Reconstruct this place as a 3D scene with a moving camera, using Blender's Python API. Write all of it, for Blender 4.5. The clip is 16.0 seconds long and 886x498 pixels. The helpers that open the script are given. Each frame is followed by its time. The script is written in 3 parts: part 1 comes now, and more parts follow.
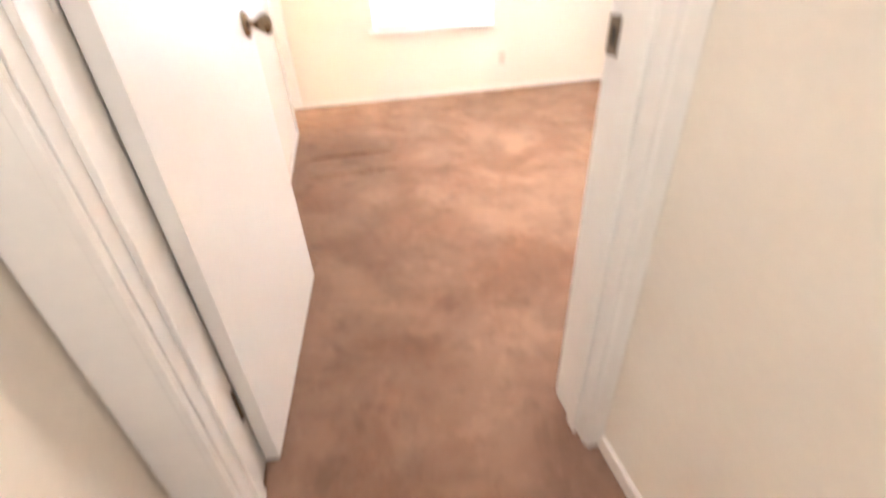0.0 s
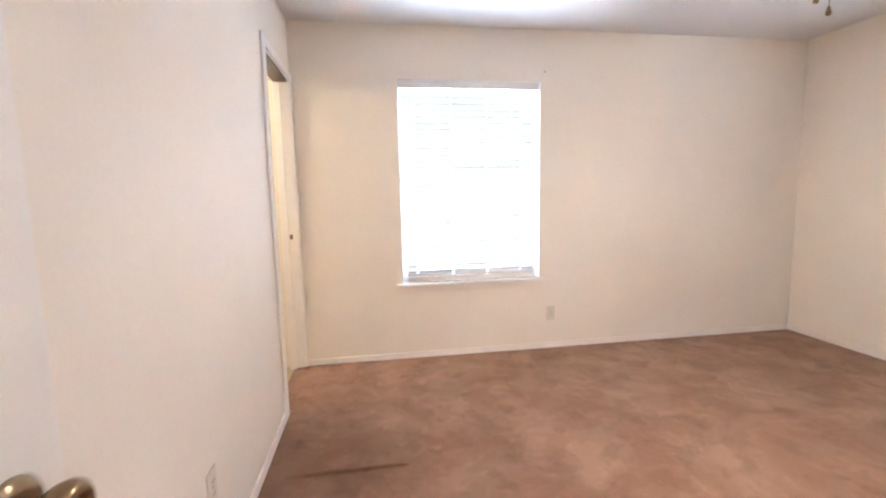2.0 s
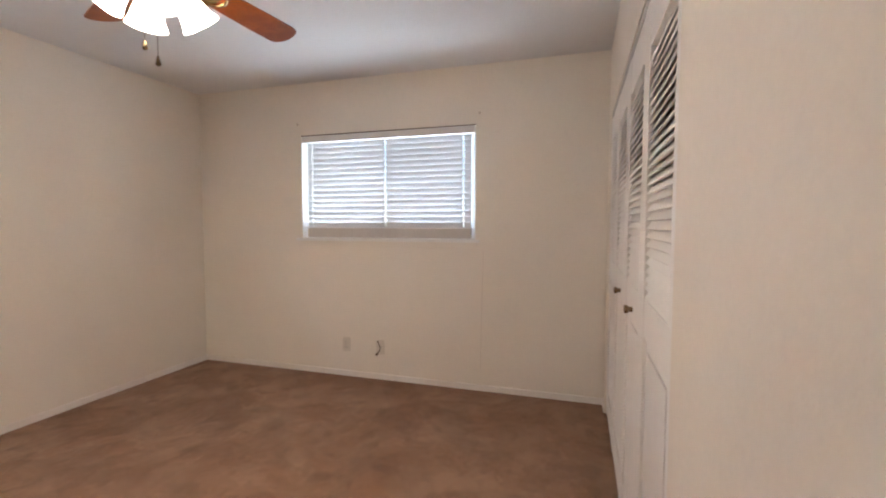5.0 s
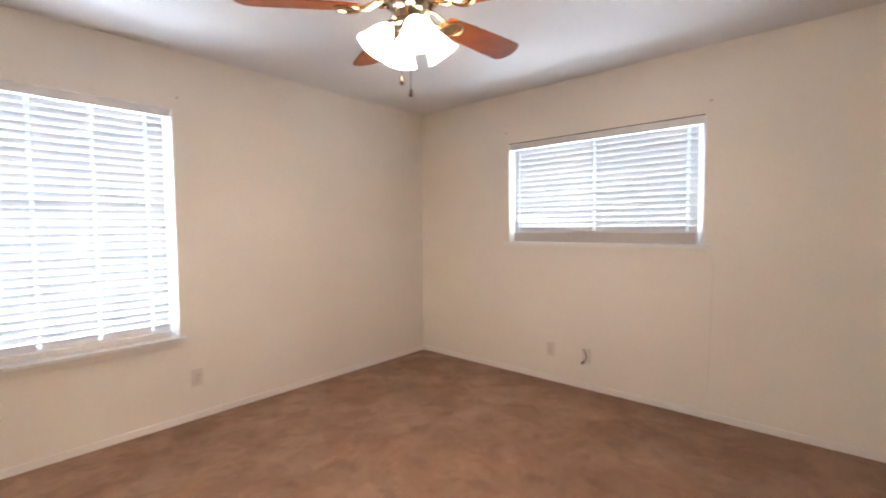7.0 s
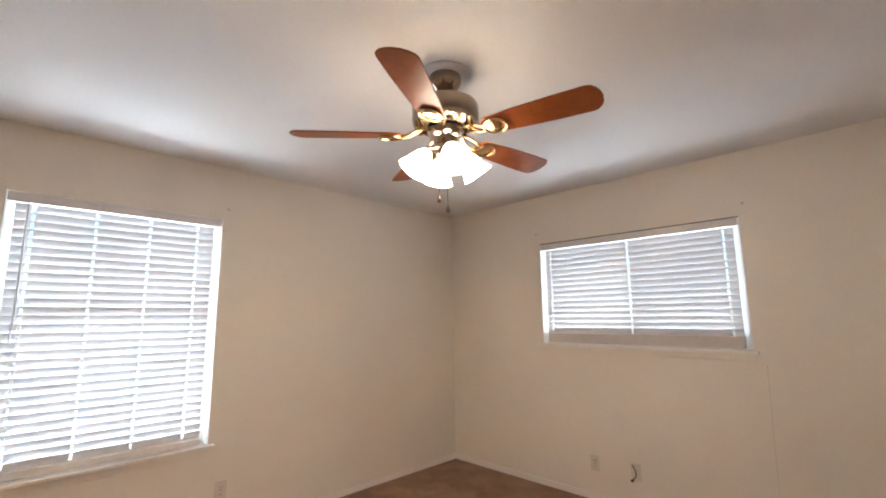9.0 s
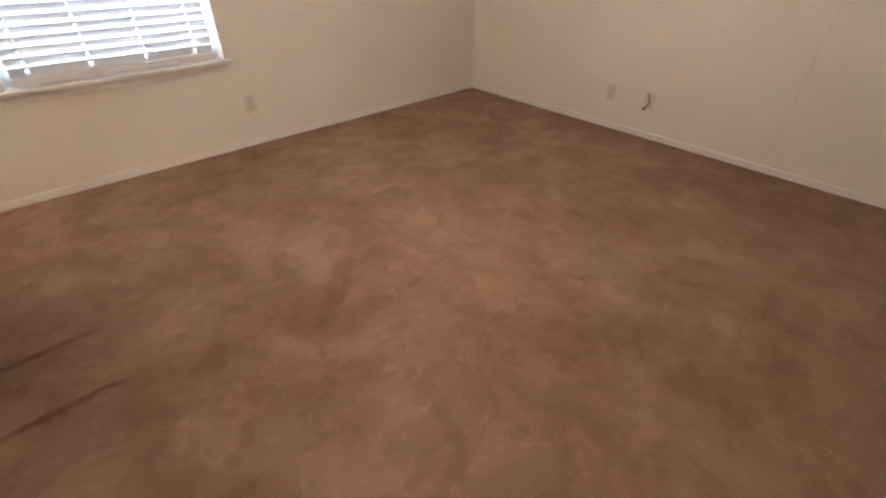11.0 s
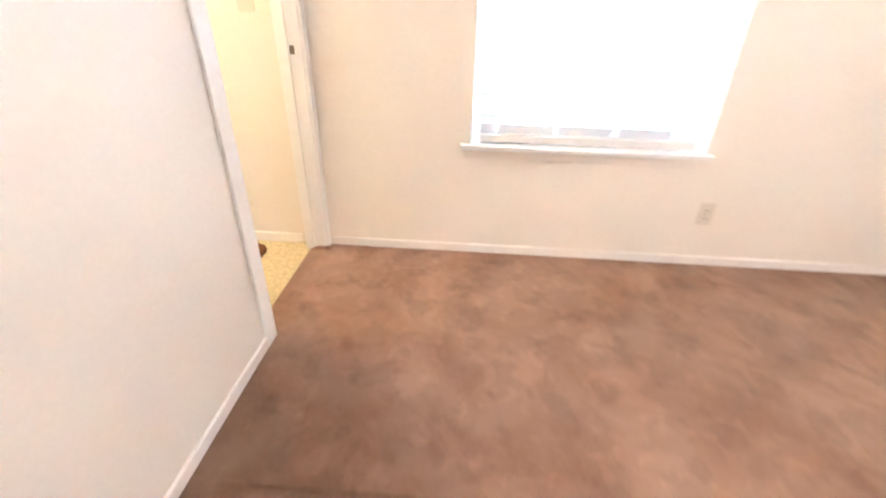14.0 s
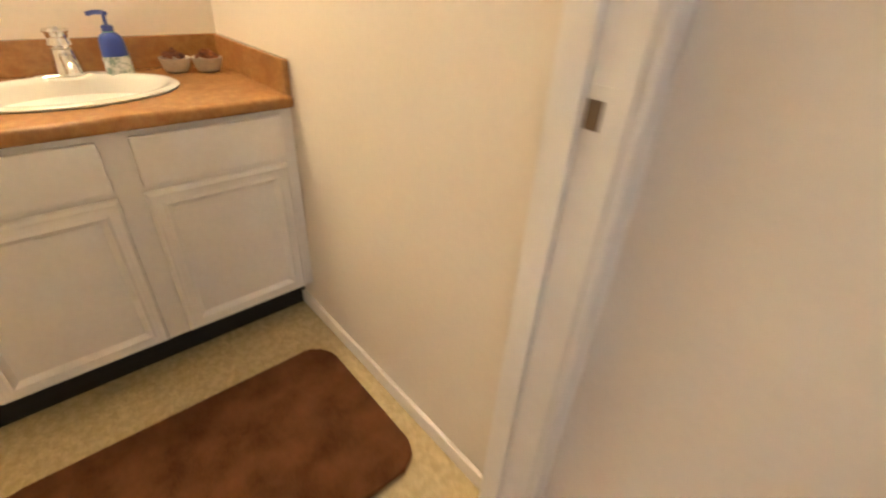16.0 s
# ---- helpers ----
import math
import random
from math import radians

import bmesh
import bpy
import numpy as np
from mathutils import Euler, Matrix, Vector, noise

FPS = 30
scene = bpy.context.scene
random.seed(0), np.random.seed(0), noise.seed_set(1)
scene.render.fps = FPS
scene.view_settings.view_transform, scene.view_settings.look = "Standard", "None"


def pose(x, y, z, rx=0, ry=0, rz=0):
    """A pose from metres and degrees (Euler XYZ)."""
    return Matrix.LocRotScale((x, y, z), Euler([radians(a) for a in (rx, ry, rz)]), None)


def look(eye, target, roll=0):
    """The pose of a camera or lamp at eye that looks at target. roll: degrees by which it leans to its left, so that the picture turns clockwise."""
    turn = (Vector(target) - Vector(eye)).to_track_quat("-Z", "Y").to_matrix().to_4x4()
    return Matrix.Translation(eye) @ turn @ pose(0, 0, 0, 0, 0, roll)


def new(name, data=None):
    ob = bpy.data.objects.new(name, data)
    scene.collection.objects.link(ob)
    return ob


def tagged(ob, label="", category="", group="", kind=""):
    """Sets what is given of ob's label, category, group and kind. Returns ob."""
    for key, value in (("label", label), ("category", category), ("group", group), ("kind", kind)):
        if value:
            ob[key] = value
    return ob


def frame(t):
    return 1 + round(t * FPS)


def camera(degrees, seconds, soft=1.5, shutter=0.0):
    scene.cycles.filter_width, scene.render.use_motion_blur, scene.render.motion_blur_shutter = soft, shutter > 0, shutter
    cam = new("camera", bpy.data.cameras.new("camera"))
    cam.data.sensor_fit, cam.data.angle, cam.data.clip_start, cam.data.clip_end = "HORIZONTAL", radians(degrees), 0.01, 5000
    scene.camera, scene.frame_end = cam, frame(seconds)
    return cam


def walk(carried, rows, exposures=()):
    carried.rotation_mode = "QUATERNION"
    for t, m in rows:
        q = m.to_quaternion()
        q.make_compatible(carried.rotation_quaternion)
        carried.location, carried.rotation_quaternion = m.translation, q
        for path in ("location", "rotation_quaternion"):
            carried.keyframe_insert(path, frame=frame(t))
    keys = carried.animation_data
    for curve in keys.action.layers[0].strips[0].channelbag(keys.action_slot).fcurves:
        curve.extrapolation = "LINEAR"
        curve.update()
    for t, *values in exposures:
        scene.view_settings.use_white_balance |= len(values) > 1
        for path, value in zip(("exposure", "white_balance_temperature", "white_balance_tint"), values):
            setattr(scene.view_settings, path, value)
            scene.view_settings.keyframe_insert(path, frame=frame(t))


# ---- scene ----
LENS = 90.4
# seconds, eye, target, roll
PATH = [
    (0, (0.405, -4.255, 1.053), (0.731, -2.608, -0.034), -2.9),
    (0.5, (0.389, -4.042, 1.169), (0.604, -2.156, 0.539), -0.5),
    (1, (0.452, -3.809, 1.239), (0.575, -1.859, 0.815), -0.6),
    (1.5, (0.478, -3.518, 1.268), (0.715, -1.560, 0.942), -1.5),
    (2, (0.538, -3.270, 1.240), (0.843, -1.309, 0.997), -1.2),
    (2.5, (0.555, -3.152, 1.313), (0.925, -1.198, 1.102), -0.1),
    (3, (0.664, -3.078, 1.306), (1.452, -1.245, 1.154), -0.1),
    (3.5, (0.758, -3.079, 1.303), (2.034, -1.544, 1.178), 0.3),
    (4, (0.809, -3.113, 1.287), (2.450, -1.976, 1.155), 0.2),
    (4.2, (0.838, -3.187, 1.272), (2.570, -2.190, 1.142), 0.2),
    (5.25, (0.89, -3.32, 1.272), (2.79, -2.77, 1.16), 0.0),
    (6.3, (0.869, -3.304, 1.266), (2.66, -2.421, 1.167), -0.0),
    (6.5, (0.852, -3.273, 1.277), (2.567, -2.248, 1.183), -0.2),
    (7, (0.813, -3.208, 1.291), (2.309, -1.885, 1.19), -0.5),
    (7.5, (0.785, -3.183, 1.291), (2.177, -1.753, 1.173), -0.6),
    (8, (0.786, -3.178, 1.318), (2.182, -1.745, 1.324), -0.8),
    (8.5, (0.77, -3.194, 1.374), (2.164, -1.795, 1.689), -0.7),
    (9, (0.778, -3.194, 1.377), (2.175, -1.797, 1.684), -0.6),
    (9.5, (0.79, -3.168, 1.354), (2.207, -1.757, 1.383), -0.5),
    (10, (0.748, -3.081, 1.251), (2.146, -1.751, 0.726), 0.3),
    (10.2, (0.782, -3.07, 1.212), (2.12, -1.803, 0.436), 0.3),
    (10.8, (0.785, -3.10, 1.225), (2.02, -1.86, 0.05), 0.8),
    (11.5, (0.79, -3.12, 1.26), (1.80, -1.82, 0.0), 1.6),
    (12.3, (0.759, -3.13, 1.193), (1.388, -1.64, 0.017), 1.3),
    (12.5, (0.730, -3.100, 1.197), (1.206, -1.520, 0.064), 1.2),
    (13, (0.698, -2.880, 1.180), (0.941, -1.204, 0.116), 1.6),
    (13.5, (0.715, -2.500, 1.206), (0.802, -0.808, 0.144), -0.5),
    (14, (0.743, -2.047, 1.185), (0.640, -0.318, 0.186), 1.5),
    (14.5, (0.722, -1.594, 1.135), (0.413, 0.141, 0.188), 2.0),
    (15, (0.603, -1.173, 1.151), (0.145, 0.489, 0.139), 1.3),
    (15.5, (0.480, -0.780, 1.137), (-0.444, 0.645, 0.080), 2.6),
    (16, (0.223, -0.527, 1.100), (-1.011, 0.630, 0.033), 3.4),
]
# seconds, stops of exposure, white balance in kelvin, tint
EXPOSURE = [(0.0, 3.55, 5560, 10), (0.5, 3.2, 5620, 10), (1.0, 2.95, 5500, 10), (1.5, 2.75, 5430, 10), (2.0, 2.5, 5450, 12), (2.5, 2.28, 5430, 12),
            (3.0, 1.97, 5680, 12), (3.5, 1.72, 5820, 12), (4.2, 1.56, 5950, 12), (6.3, 2.0, 5720, 12), (7.0, 2.02, 5850, 12), (8.0, 1.9, 6000, 12), (9.0, 1.64, 6150, 12),
            (9.5, 1.35, 6200, 12), (10.0, 1.12, 6150, 12), (10.2, 0.98, 6200, 12), (12.3, 3.2, 5500, 10), (13.5, 3.1, 5420, 10), (14.5, 2.8, 5480, 10),
            (15.0, 2.46, 5650, 10), (15.5, 2.12, 5620, 10), (16.0, 1.96, 6080, 10)]
cam = camera(LENS, 16.0, soft=2.0, shutter=0.5)
walk(cam, [(t, look(eye, target, roll)) for t, eye, target, roll in PATH], EXPOSURE)

# ---- plan, in metres ----
H = 2.44                      # ceiling
EAST = 4.12                   # room runs x 0..EAST, y SOUTH..0
SOUTH = -3.505
SW = 0.155                     # thickness of the south wall
T = 0.12                      # wall thickness
BATH_W = -1.53                # back wall of the bathroom
BATH_S = -1.75
HALL_L, HALL_R, HALL_S = -0.062, 0.908, -6.2
DOOR_H = 2.03
W1 = (0.735, 1.815, 0.58, 2.07)      # north window: x0, x1, z0, z1
W2 = (-2.575, -1.065, 1.15, 2.01)    # east window: y0, y1, z0, z1
BATH = (-0.744, -0.055)               # bathroom opening in the west wall: y0, y1
ENTRY = (0.062, 0.864)                # entry opening in the south wall: x0, x1
CLOSET = (1.89, 3.97, 1.98)          # closet opening in the south wall: x0, x1, top
CLOSET_S = -4.2
FAN = (2.07, -1.925)

# ---- world and light ----
world = bpy.data.worlds.new("world")
scene.world = world
world.use_nodes = True
wn, wl = world.node_tree.nodes, world.node_tree.links
sky = wn.new("ShaderNodeTexSky")
sky.sky_type, sky.sun_disc, sky.sun_elevation, sky.sun_rotation = "NISHITA", False, radians(55), radians(200)
wl.new(sky.outputs[0], wn["Background"].inputs[0])
wn["Background"].inputs[1].default_value = 0.12

sun = new("sun", bpy.data.lights.new("sun", "SUN"))
sun.data.energy, sun.data.angle, sun.data.color = 3.0, radians(0.5), (1.0, 0.95, 0.88)
sun.matrix_world = look((0, 0, 0), (0.2, 0.55, -0.82))


def window_light(name, eye, target, w, h, watts):
    lamp = new(name, bpy.data.lights.new(name, "AREA"))
    lamp.data.shape, lamp.data.size, lamp.data.size_y = "RECTANGLE", w, h
    lamp.data.energy, lamp.data.color = watts, (0.85, 0.935, 1.0)
    lamp.matrix_world = look(eye, target)
    return lamp


# daylight thrown up from the bright ground outside, low behind each window
window_light("window_light_north", ((W1[0] + W1[1]) / 2, 1.50, W1[2] + 0.20), ((W1[0] + W1[1]) / 2, -1.0, W1[3] + 0.10), 2.6, 1.6, 232)
window_light("window_light_east", (EAST + 1.25, (W2[0] + W2[1]) / 2, W2[2] - 0.20), (EAST - 1.0, (W2[0] + W2[1]) / 2, W2[3] + 0.20), 2.6, 1.4, 103)


# ---- materials ----
def mat(name, base, rough=0.6, metal=0.0, fine=(200.0, 0.05), broad=(2.0, 0.06), bump=(300.0, 0.05, 0.001), tint=None, spec=0.5, marks=None):
    """Procedural surface: base colour varied at two scales, with a fine relief. fine/broad: scale, amount; bump: scale, strength, distance."""
    m = bpy.data.materials.new(name)
    m.use_nodes = True
    n, l = m.node_tree.nodes, m.node_tree.links
    b = n["Principled BSDF"]
    b.inputs["Roughness"].default_value, b.inputs["Metallic"].default_value = rough, metal
    b.inputs["Specular IOR Level"].default_value = spec
    tc = n.new("ShaderNodeTexCoord")
    geo = n.new("ShaderNodeNewGeometry")
    tone = None
    for scale, amount in (fine, broad):
        tex = n.new("ShaderNodeTexNoise")
        tex.inputs["Scale"].default_value, tex.inputs["Detail"].default_value = scale, 4.0
        l.new(geo.outputs["Position"], tex.inputs["Vector"])
        rng = n.new("ShaderNodeMapRange")
        rng.inputs["From Min"].default_value, rng.inputs["From Max"].default_value = 0.3, 0.7
        rng.inputs["To Min"].default_value, rng.inputs["To Max"].default_value = 1 - amount, 1 + amount
        l.new(tex.outputs["Fac"], rng.inputs["Value"])
        if tone is None:
            tone = rng.outputs[0]
        else:
            mul = n.new("ShaderNodeMath")
            mul.operation = "MULTIPLY"
            l.new(tone, mul.inputs[0]), l.new(rng.outputs[0], mul.inputs[1])
            tone = mul.outputs[0]
    mix = n.new("ShaderNodeVectorMath")
    mix.operation = "SCALE"
    mix.inputs[0].default_value = base
    l.new(tone, mix.inputs["Scale"])
    colour = mix.outputs[0]
    if tint:  # second colour in broad uneven patches
        tex = n.new("ShaderNodeTexNoise")
        tex.inputs["Scale"].default_value, tex.inputs["Detail"].default_value, tex.inputs["Roughness"].default_value = tint[1], 6.0, 0.6
        tex.inputs["Distortion"].default_value = tint[3] if len(tint) > 3 else 0.4
        l.new(geo.outputs["Position"], tex.inputs["Vector"])
        ramp = n.new("ShaderNodeMapRange")
        ramp.inputs["From Min"].default_value, ramp.inputs["From Max"].default_value = 0.5 - tint[2], 0.5 + tint[2]
        l.new(tex.outputs["Fac"], ramp.inputs["Value"])
        mc = n.new("ShaderNodeMix")
        mc.data_type = "RGBA"
        mc.inputs["B"].default_value = (*tint[0], 1)
        for s in mc.inputs:
            if s.type == "RGBA" and s.name == "A":
                l.new(colour, s)
            if s.type == "RGBA" and s.name == "B":
                s.default_value = (*tint[0], 1)
        l.new(ramp.outputs[0], mc.inputs[0])
        colour = [o for o in mc.outputs if o.type == "RGBA"][0]
    for scale, low, width, amount, bend in marks or ():  # patches brushed darker or lighter
        tex = n.new("ShaderNodeTexNoise")
        tex.inputs["Scale"].default_value, tex.inputs["Detail"].default_value, tex.inputs["Distortion"].default_value = scale, 3.0, bend
        l.new(geo.outputs["Position"], tex.inputs["Vector"])
        rng = n.new("ShaderNodeMapRange")
        rng.inputs["From Min"].default_value, rng.inputs["From Max"].default_value = low, low + width
        rng.inputs["To Min"].default_value, rng.inputs["To Max"].default_value = 1.0, 1.0 - amount
        l.new(tex.outputs["Fac"], rng.inputs["Value"])
        sc = n.new("ShaderNodeVectorMath")
        sc.operation = "SCALE"
        l.new(colour, sc.inputs[0]), l.new(rng.outputs[0], sc.inputs["Scale"])
        colour = sc.outputs[0]
    l.new(colour, b.inputs["Base Color"])
    if bump:
        tex = n.new("ShaderNodeTexNoise")
        tex.inputs["Scale"].default_value, tex.inputs["Detail"].default_value = bump[0], 3.0
        l.new(geo.outputs["Position"], tex.inputs["Vector"])
        bp = n.new("ShaderNodeBump")
        bp.inputs["Strength"].default_value, bp.inputs["Distance"].default_value = bump[1], bump[2]
        l.new(tex.outputs["Fac"], bp.inputs["Height"])
        l.new(bp.outputs[0], b.inputs["Normal"])
    return m


M_WALL = mat("wall_paint", (0.782, 0.714, 0.619), 0.55, fine=(60, 0.015), broad=(1.3, 0.03), bump=(140, 0.25, 0.002), spec=0.35)
M_CEIL = mat("ceiling_paint", (0.73, 0.705, 0.675), 0.8, fine=(80, 0.02), broad=(1.0, 0.02), bump=(220, 0.35, 0.002), spec=0.2)
M_TRIM = mat("white_gloss_trim", (0.80, 0.77, 0.73), 0.32, fine=(40, 0.015), broad=(3, 0.03), bump=(30, 0.06, 0.002))
M_BASE = mat("cream_gloss_trim", (0.82, 0.755, 0.695), 0.33, fine=(40, 0.015), broad=(3, 0.03), bump=(30, 0.06, 0.002))
M_DOOR = mat("white_door_paint", (0.78, 0.75, 0.71), 0.36, fine=(50, 0.01), broad=(2, 0.02), bump=(60, 0.06, 0.001))
M_CARPET = mat("brown_carpet", (0.235, 0.122, 0.071), 0.95, fine=(170, 0.20), broad=(1.1, 0.12), bump=(520, 0.9, 0.006), tint=((0.310, 0.182, 0.115), 2.6, 0.10, 0.5), spec=0.1,
               marks=((11.0, 0.58, 0.08, 0.10, 0.2), (4.2, 0.53, 0.03, -0.13, 0.25), (7.0, 0.56, 0.035, 0.14, 0.15), (19.0, 0.60, 0.04, -0.12, 0.0)))
carpet_bsdf = M_CARPET.node_tree.nodes["Principled BSDF"]
carpet_bsdf.inputs["Sheen Weight"].default_value, carpet_bsdf.inputs["Sheen Roughness"].default_value = 0.18, 0.45
carpet_bsdf.inputs["Sheen Tint"].default_value = (1.0, 0.88, 0.76, 1)


def carpet_light(m):
    """Paints the daylight lane paler and the shaded strip beside the west wall darker."""
    n, l = m.node_tree.nodes, m.node_tree.links
    b = n["Principled BSDF"]
    colour = b.inputs["Base Color"].links[0].from_socket
    geo = n.new("ShaderNodeNewGeometry")
    xyz = n.new("ShaderNodeSeparateXYZ")
    l.new(geo.outputs["Position"], xyz.inputs[0])
    tex = n.new("ShaderNodeTexNoise")
    tex.inputs["Scale"].default_value, tex.inputs["Detail"].default_value = 3.5, 4.0
    l.new(geo.outputs["Position"], tex.inputs["Vector"])
    wob = n.new("ShaderNodeMath")
    wob.operation = "MULTIPLY_ADD"
    wob.inputs[1].default_value = 0.9
    # ends the painted shade where bathroom light spills over the pile
    turn = n.new("ShaderNodeMapRange")
    turn.inputs["From Min"].default_value, turn.inputs["From Max"].default_value = -1.05, -0.65
    turn.inputs["To Min"].default_value, turn.inputs["To Max"].default_value = 0.0, 0.75
    l.new(xyz.outputs["Y"], turn.inputs["Value"])
    into = n.new("ShaderNodeMath")
    into.operation = "ADD"
    l.new(xyz.outputs["X"], into.inputs[0]), l.new(turn.outputs[0], into.inputs[1])
    l.new(tex.outputs["Fac"], wob.inputs[0]), l.new(into.outputs[0], wob.inputs[2])
    ramp = n.new("ShaderNodeValToRGB")
    e = ramp.color_ramp.elements
    e[0].position, e[0].color = 0.0, (0.90, 0.885, 0.875, 1)
    e[1].position, e[1].color = 1.0, (1.0, 1.0, 0.97, 1)
    for p, c in ((0.18, (0.90, 0.885, 0.875, 1)), (0.26, (1.15, 1.15, 1.18, 1)), (0.44, (1.14, 1.14, 1.16, 1)), (0.56, (1.0, 1.0, 0.98, 1))):
        e.new(p).color = c
    scale = n.new("ShaderNodeMath")
    scale.operation = "DIVIDE"
    scale.inputs[1].default_value = 4.6
    l.new(wob.outputs[0], scale.inputs[0]), l.new(scale.outputs[0], ramp.inputs[0])
    mul = n.new("ShaderNodeVectorMath")
    mul.operation = "MULTIPLY"
    l.new(colour, mul.inputs[0]), l.new(ramp.outputs[0], mul.inputs[1])
    l.new(mul.outputs[0], b.inputs["Base Color"])


carpet_light(M_CARPET)
M_VINYL = mat("cream_vinyl", (0.60, 0.485, 0.270), 0.35, fine=(150, 0.10), broad=(9, 0.08), bump=(90, 0.1, 0.001), tint=((0.46, 0.355, 0.185), 45, 0.12))
M_BLIND = mat("blind_white", (0.74, 0.74, 0.745), 0.4, fine=(30, 0.01), broad=(4, 0.02), bump=None)
# darker copy of the rail white, with the recess shade in its colour
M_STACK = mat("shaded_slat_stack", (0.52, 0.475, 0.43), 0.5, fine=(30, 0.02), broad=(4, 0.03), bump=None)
M_RAIL = mat("blind_rail_white", (0.72, 0.68, 0.65), 0.4, fine=(30, 0.01), broad=(4, 0.02), bump=None)
M_BRASS = mat("antique_brass", (0.27, 0.195, 0.115), 0.24, 1.0, fine=(90, 0.08), broad=(12, 0.15), bump=(200, 0.05, 0.0005))
M_NICKEL = mat("brushed_nickel", (0.31, 0.25, 0.19), 0.15, 1.0, fine=(300, 0.06), broad=(20, 0.1), bump=None)
# hinge bronze; also paints the shade under the bath head and above the valance
M_BRONZE_SHADE = mat("dark_bronze_and_shade", (0.11, 0.08, 0.055), 0.35, 0.9, fine=(90, 0.08), broad=(12, 0.15), bump=None)
M_LATCH = mat("worn_brass", (0.20, 0.15, 0.10), 0.5, 0.5, bump=None)
M_GOLD = mat("pale_brass", (0.46, 0.33, 0.17), 0.24, 1.0, fine=(120, 0.05), broad=(15, 0.1), bump=None)
M_CHROME = mat("chrome", (0.75, 0.74, 0.72), 0.08, 1.0, fine=(60, 0.02), broad=(9, 0.03), bump=None)
M_BLADE = mat("cherry_blade", (0.31, 0.080, 0.015), 0.38, fine=(160, 0.12), broad=(6, 0.15), bump=(80, 0.04, 0.0005), tint=((0.22, 0.050, 0.011), 14, 0.2), spec=0.25)
M_PLATE = mat("ivory_plastic", (0.66, 0.59, 0.495), 0.35, fine=(90, 0.01), broad=(10, 0.02), bump=None)
M_DARK = mat("dark_slot", (0.02, 0.018, 0.016), 0.6, bump=None)
M_CABLE = mat("brown_cable", (0.20, 0.155, 0.12), 0.45, bump=None)
M_TRACK = mat("track_metal", (0.42, 0.40, 0.37), 0.4, 0.6, bump=None)
M_CAB = mat("white_cabinet_paint", (0.76, 0.74, 0.71), 0.38, fine=(60, 0.02), broad=(5, 0.04), bump=(45, 0.12, 0.002))
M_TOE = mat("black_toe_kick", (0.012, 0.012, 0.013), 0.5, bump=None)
M_COUNTER = mat("brown_laminate", (0.40, 0.208, 0.072), 0.2, fine=(90, 0.12), broad=(9, 0.12), bump=None, tint=((0.29, 0.132, 0.042), 20, 0.22, 1.2))
M_SINK = mat("cream_porcelain", (0.72, 0.70, 0.65), 0.1, fine=(20, 0.01), broad=(4, 0.01), bump=None)
M_RUG = mat("brown_plush_rug", (0.120, 0.044, 0.016), 0.95, fine=(300, 0.25), broad=(5, 0.18), bump=(420, 1.0, 0.008), tint=((0.225, 0.092, 0.037), 10, 0.18, 0.1), spec=0.1)
M_GREY = mat("window_vinyl", (0.75, 0.75, 0.74), 0.4, bump=None)
M_OUT = mat("outdoor_ground", (0.30, 0.28, 0.24), 0.9, fine=(30, 0.2), broad=(0.6, 0.2), bump=(40, 0.4, 0.02))
M_BLUE = mat("blue_plastic", (0.03, 0.06, 0.30), 0.3, bump=None)
M_SOAP = mat("green_soap", (0.20, 0.42, 0.32), 0.12, bump=None)
M_LABEL = mat("pale_label", (0.72, 0.73, 0.70), 0.4, bump=None, tint=((0.24, 0.33, 0.28), 70, 0.06))
M_BOWL = mat("grey_stoneware", (0.40, 0.34, 0.27), 0.5, fine=(120, 0.1), broad=(20, 0.1), bump=(100, 0.1, 0.001))
M_POTP = mat("dried_petals", (0.09, 0.025, 0.018), 0.8, fine=(120, 0.4), broad=(30, 0.4), bump=(90, 0.8, 0.01), tint=((0.28, 0.10, 0.03), 60, 0.12))
M_ORANGE = mat("orange_petals", (0.30, 0.095, 0.020), 0.8, fine=(120, 0.4), broad=(30, 0.4), bump=(90, 0.8, 0.01), tint=((0.10, 0.030, 0.018), 50, 0.12))
M_MARK = mat("wall_scuff", (0.52, 0.43, 0.34), 0.7, bump=None)

# slats let some daylight through
nt = M_BLIND.node_tree
tr = nt.nodes.new("ShaderNodeBsdfTranslucent")
tr.inputs[0].default_value = (0.88, 0.89, 0.91, 1)
ms = nt.nodes.new("ShaderNodeMixShader")
ms.inputs[0].default_value = 0.055
nt.links.new(nt.nodes["Principled BSDF"].outputs[0], ms.inputs[1])
nt.links.new(tr.outputs[0], ms.inputs[2])
nt.links.new(ms.outputs[0], nt.nodes["Material Output"].inputs[0])


def see_through(name, colour, gloss):
    m = bpy.data.materials.new(name)
    m.use_nodes = True
    n, l = m.node_tree.nodes, m.node_tree.links
    t = n.new("ShaderNodeBsdfTransparent")
    t.inputs[0].default_value = (*colour, 1)
    g = n.new("ShaderNodeBsdfGlossy")
    g.inputs["Roughness"].default_value = 0.02
    x = n.new("ShaderNodeMixShader")
    f = n.new("ShaderNodeFresnel")
    f.inputs[0].default_value = gloss
    l.new(f.outputs[0], x.inputs[0]), l.new(t.outputs[0], x.inputs[1]), l.new(g.outputs[0], x.inputs[2])
    l.new(x.outputs[0], n["Material Output"].inputs[0])
    return m


M_GLASS = see_through("window_glass", (0.95, 0.97, 0.97), 1.45)
M_MESH = see_through("screen_mesh", (0.86, 0.87, 0.88), 1.02)


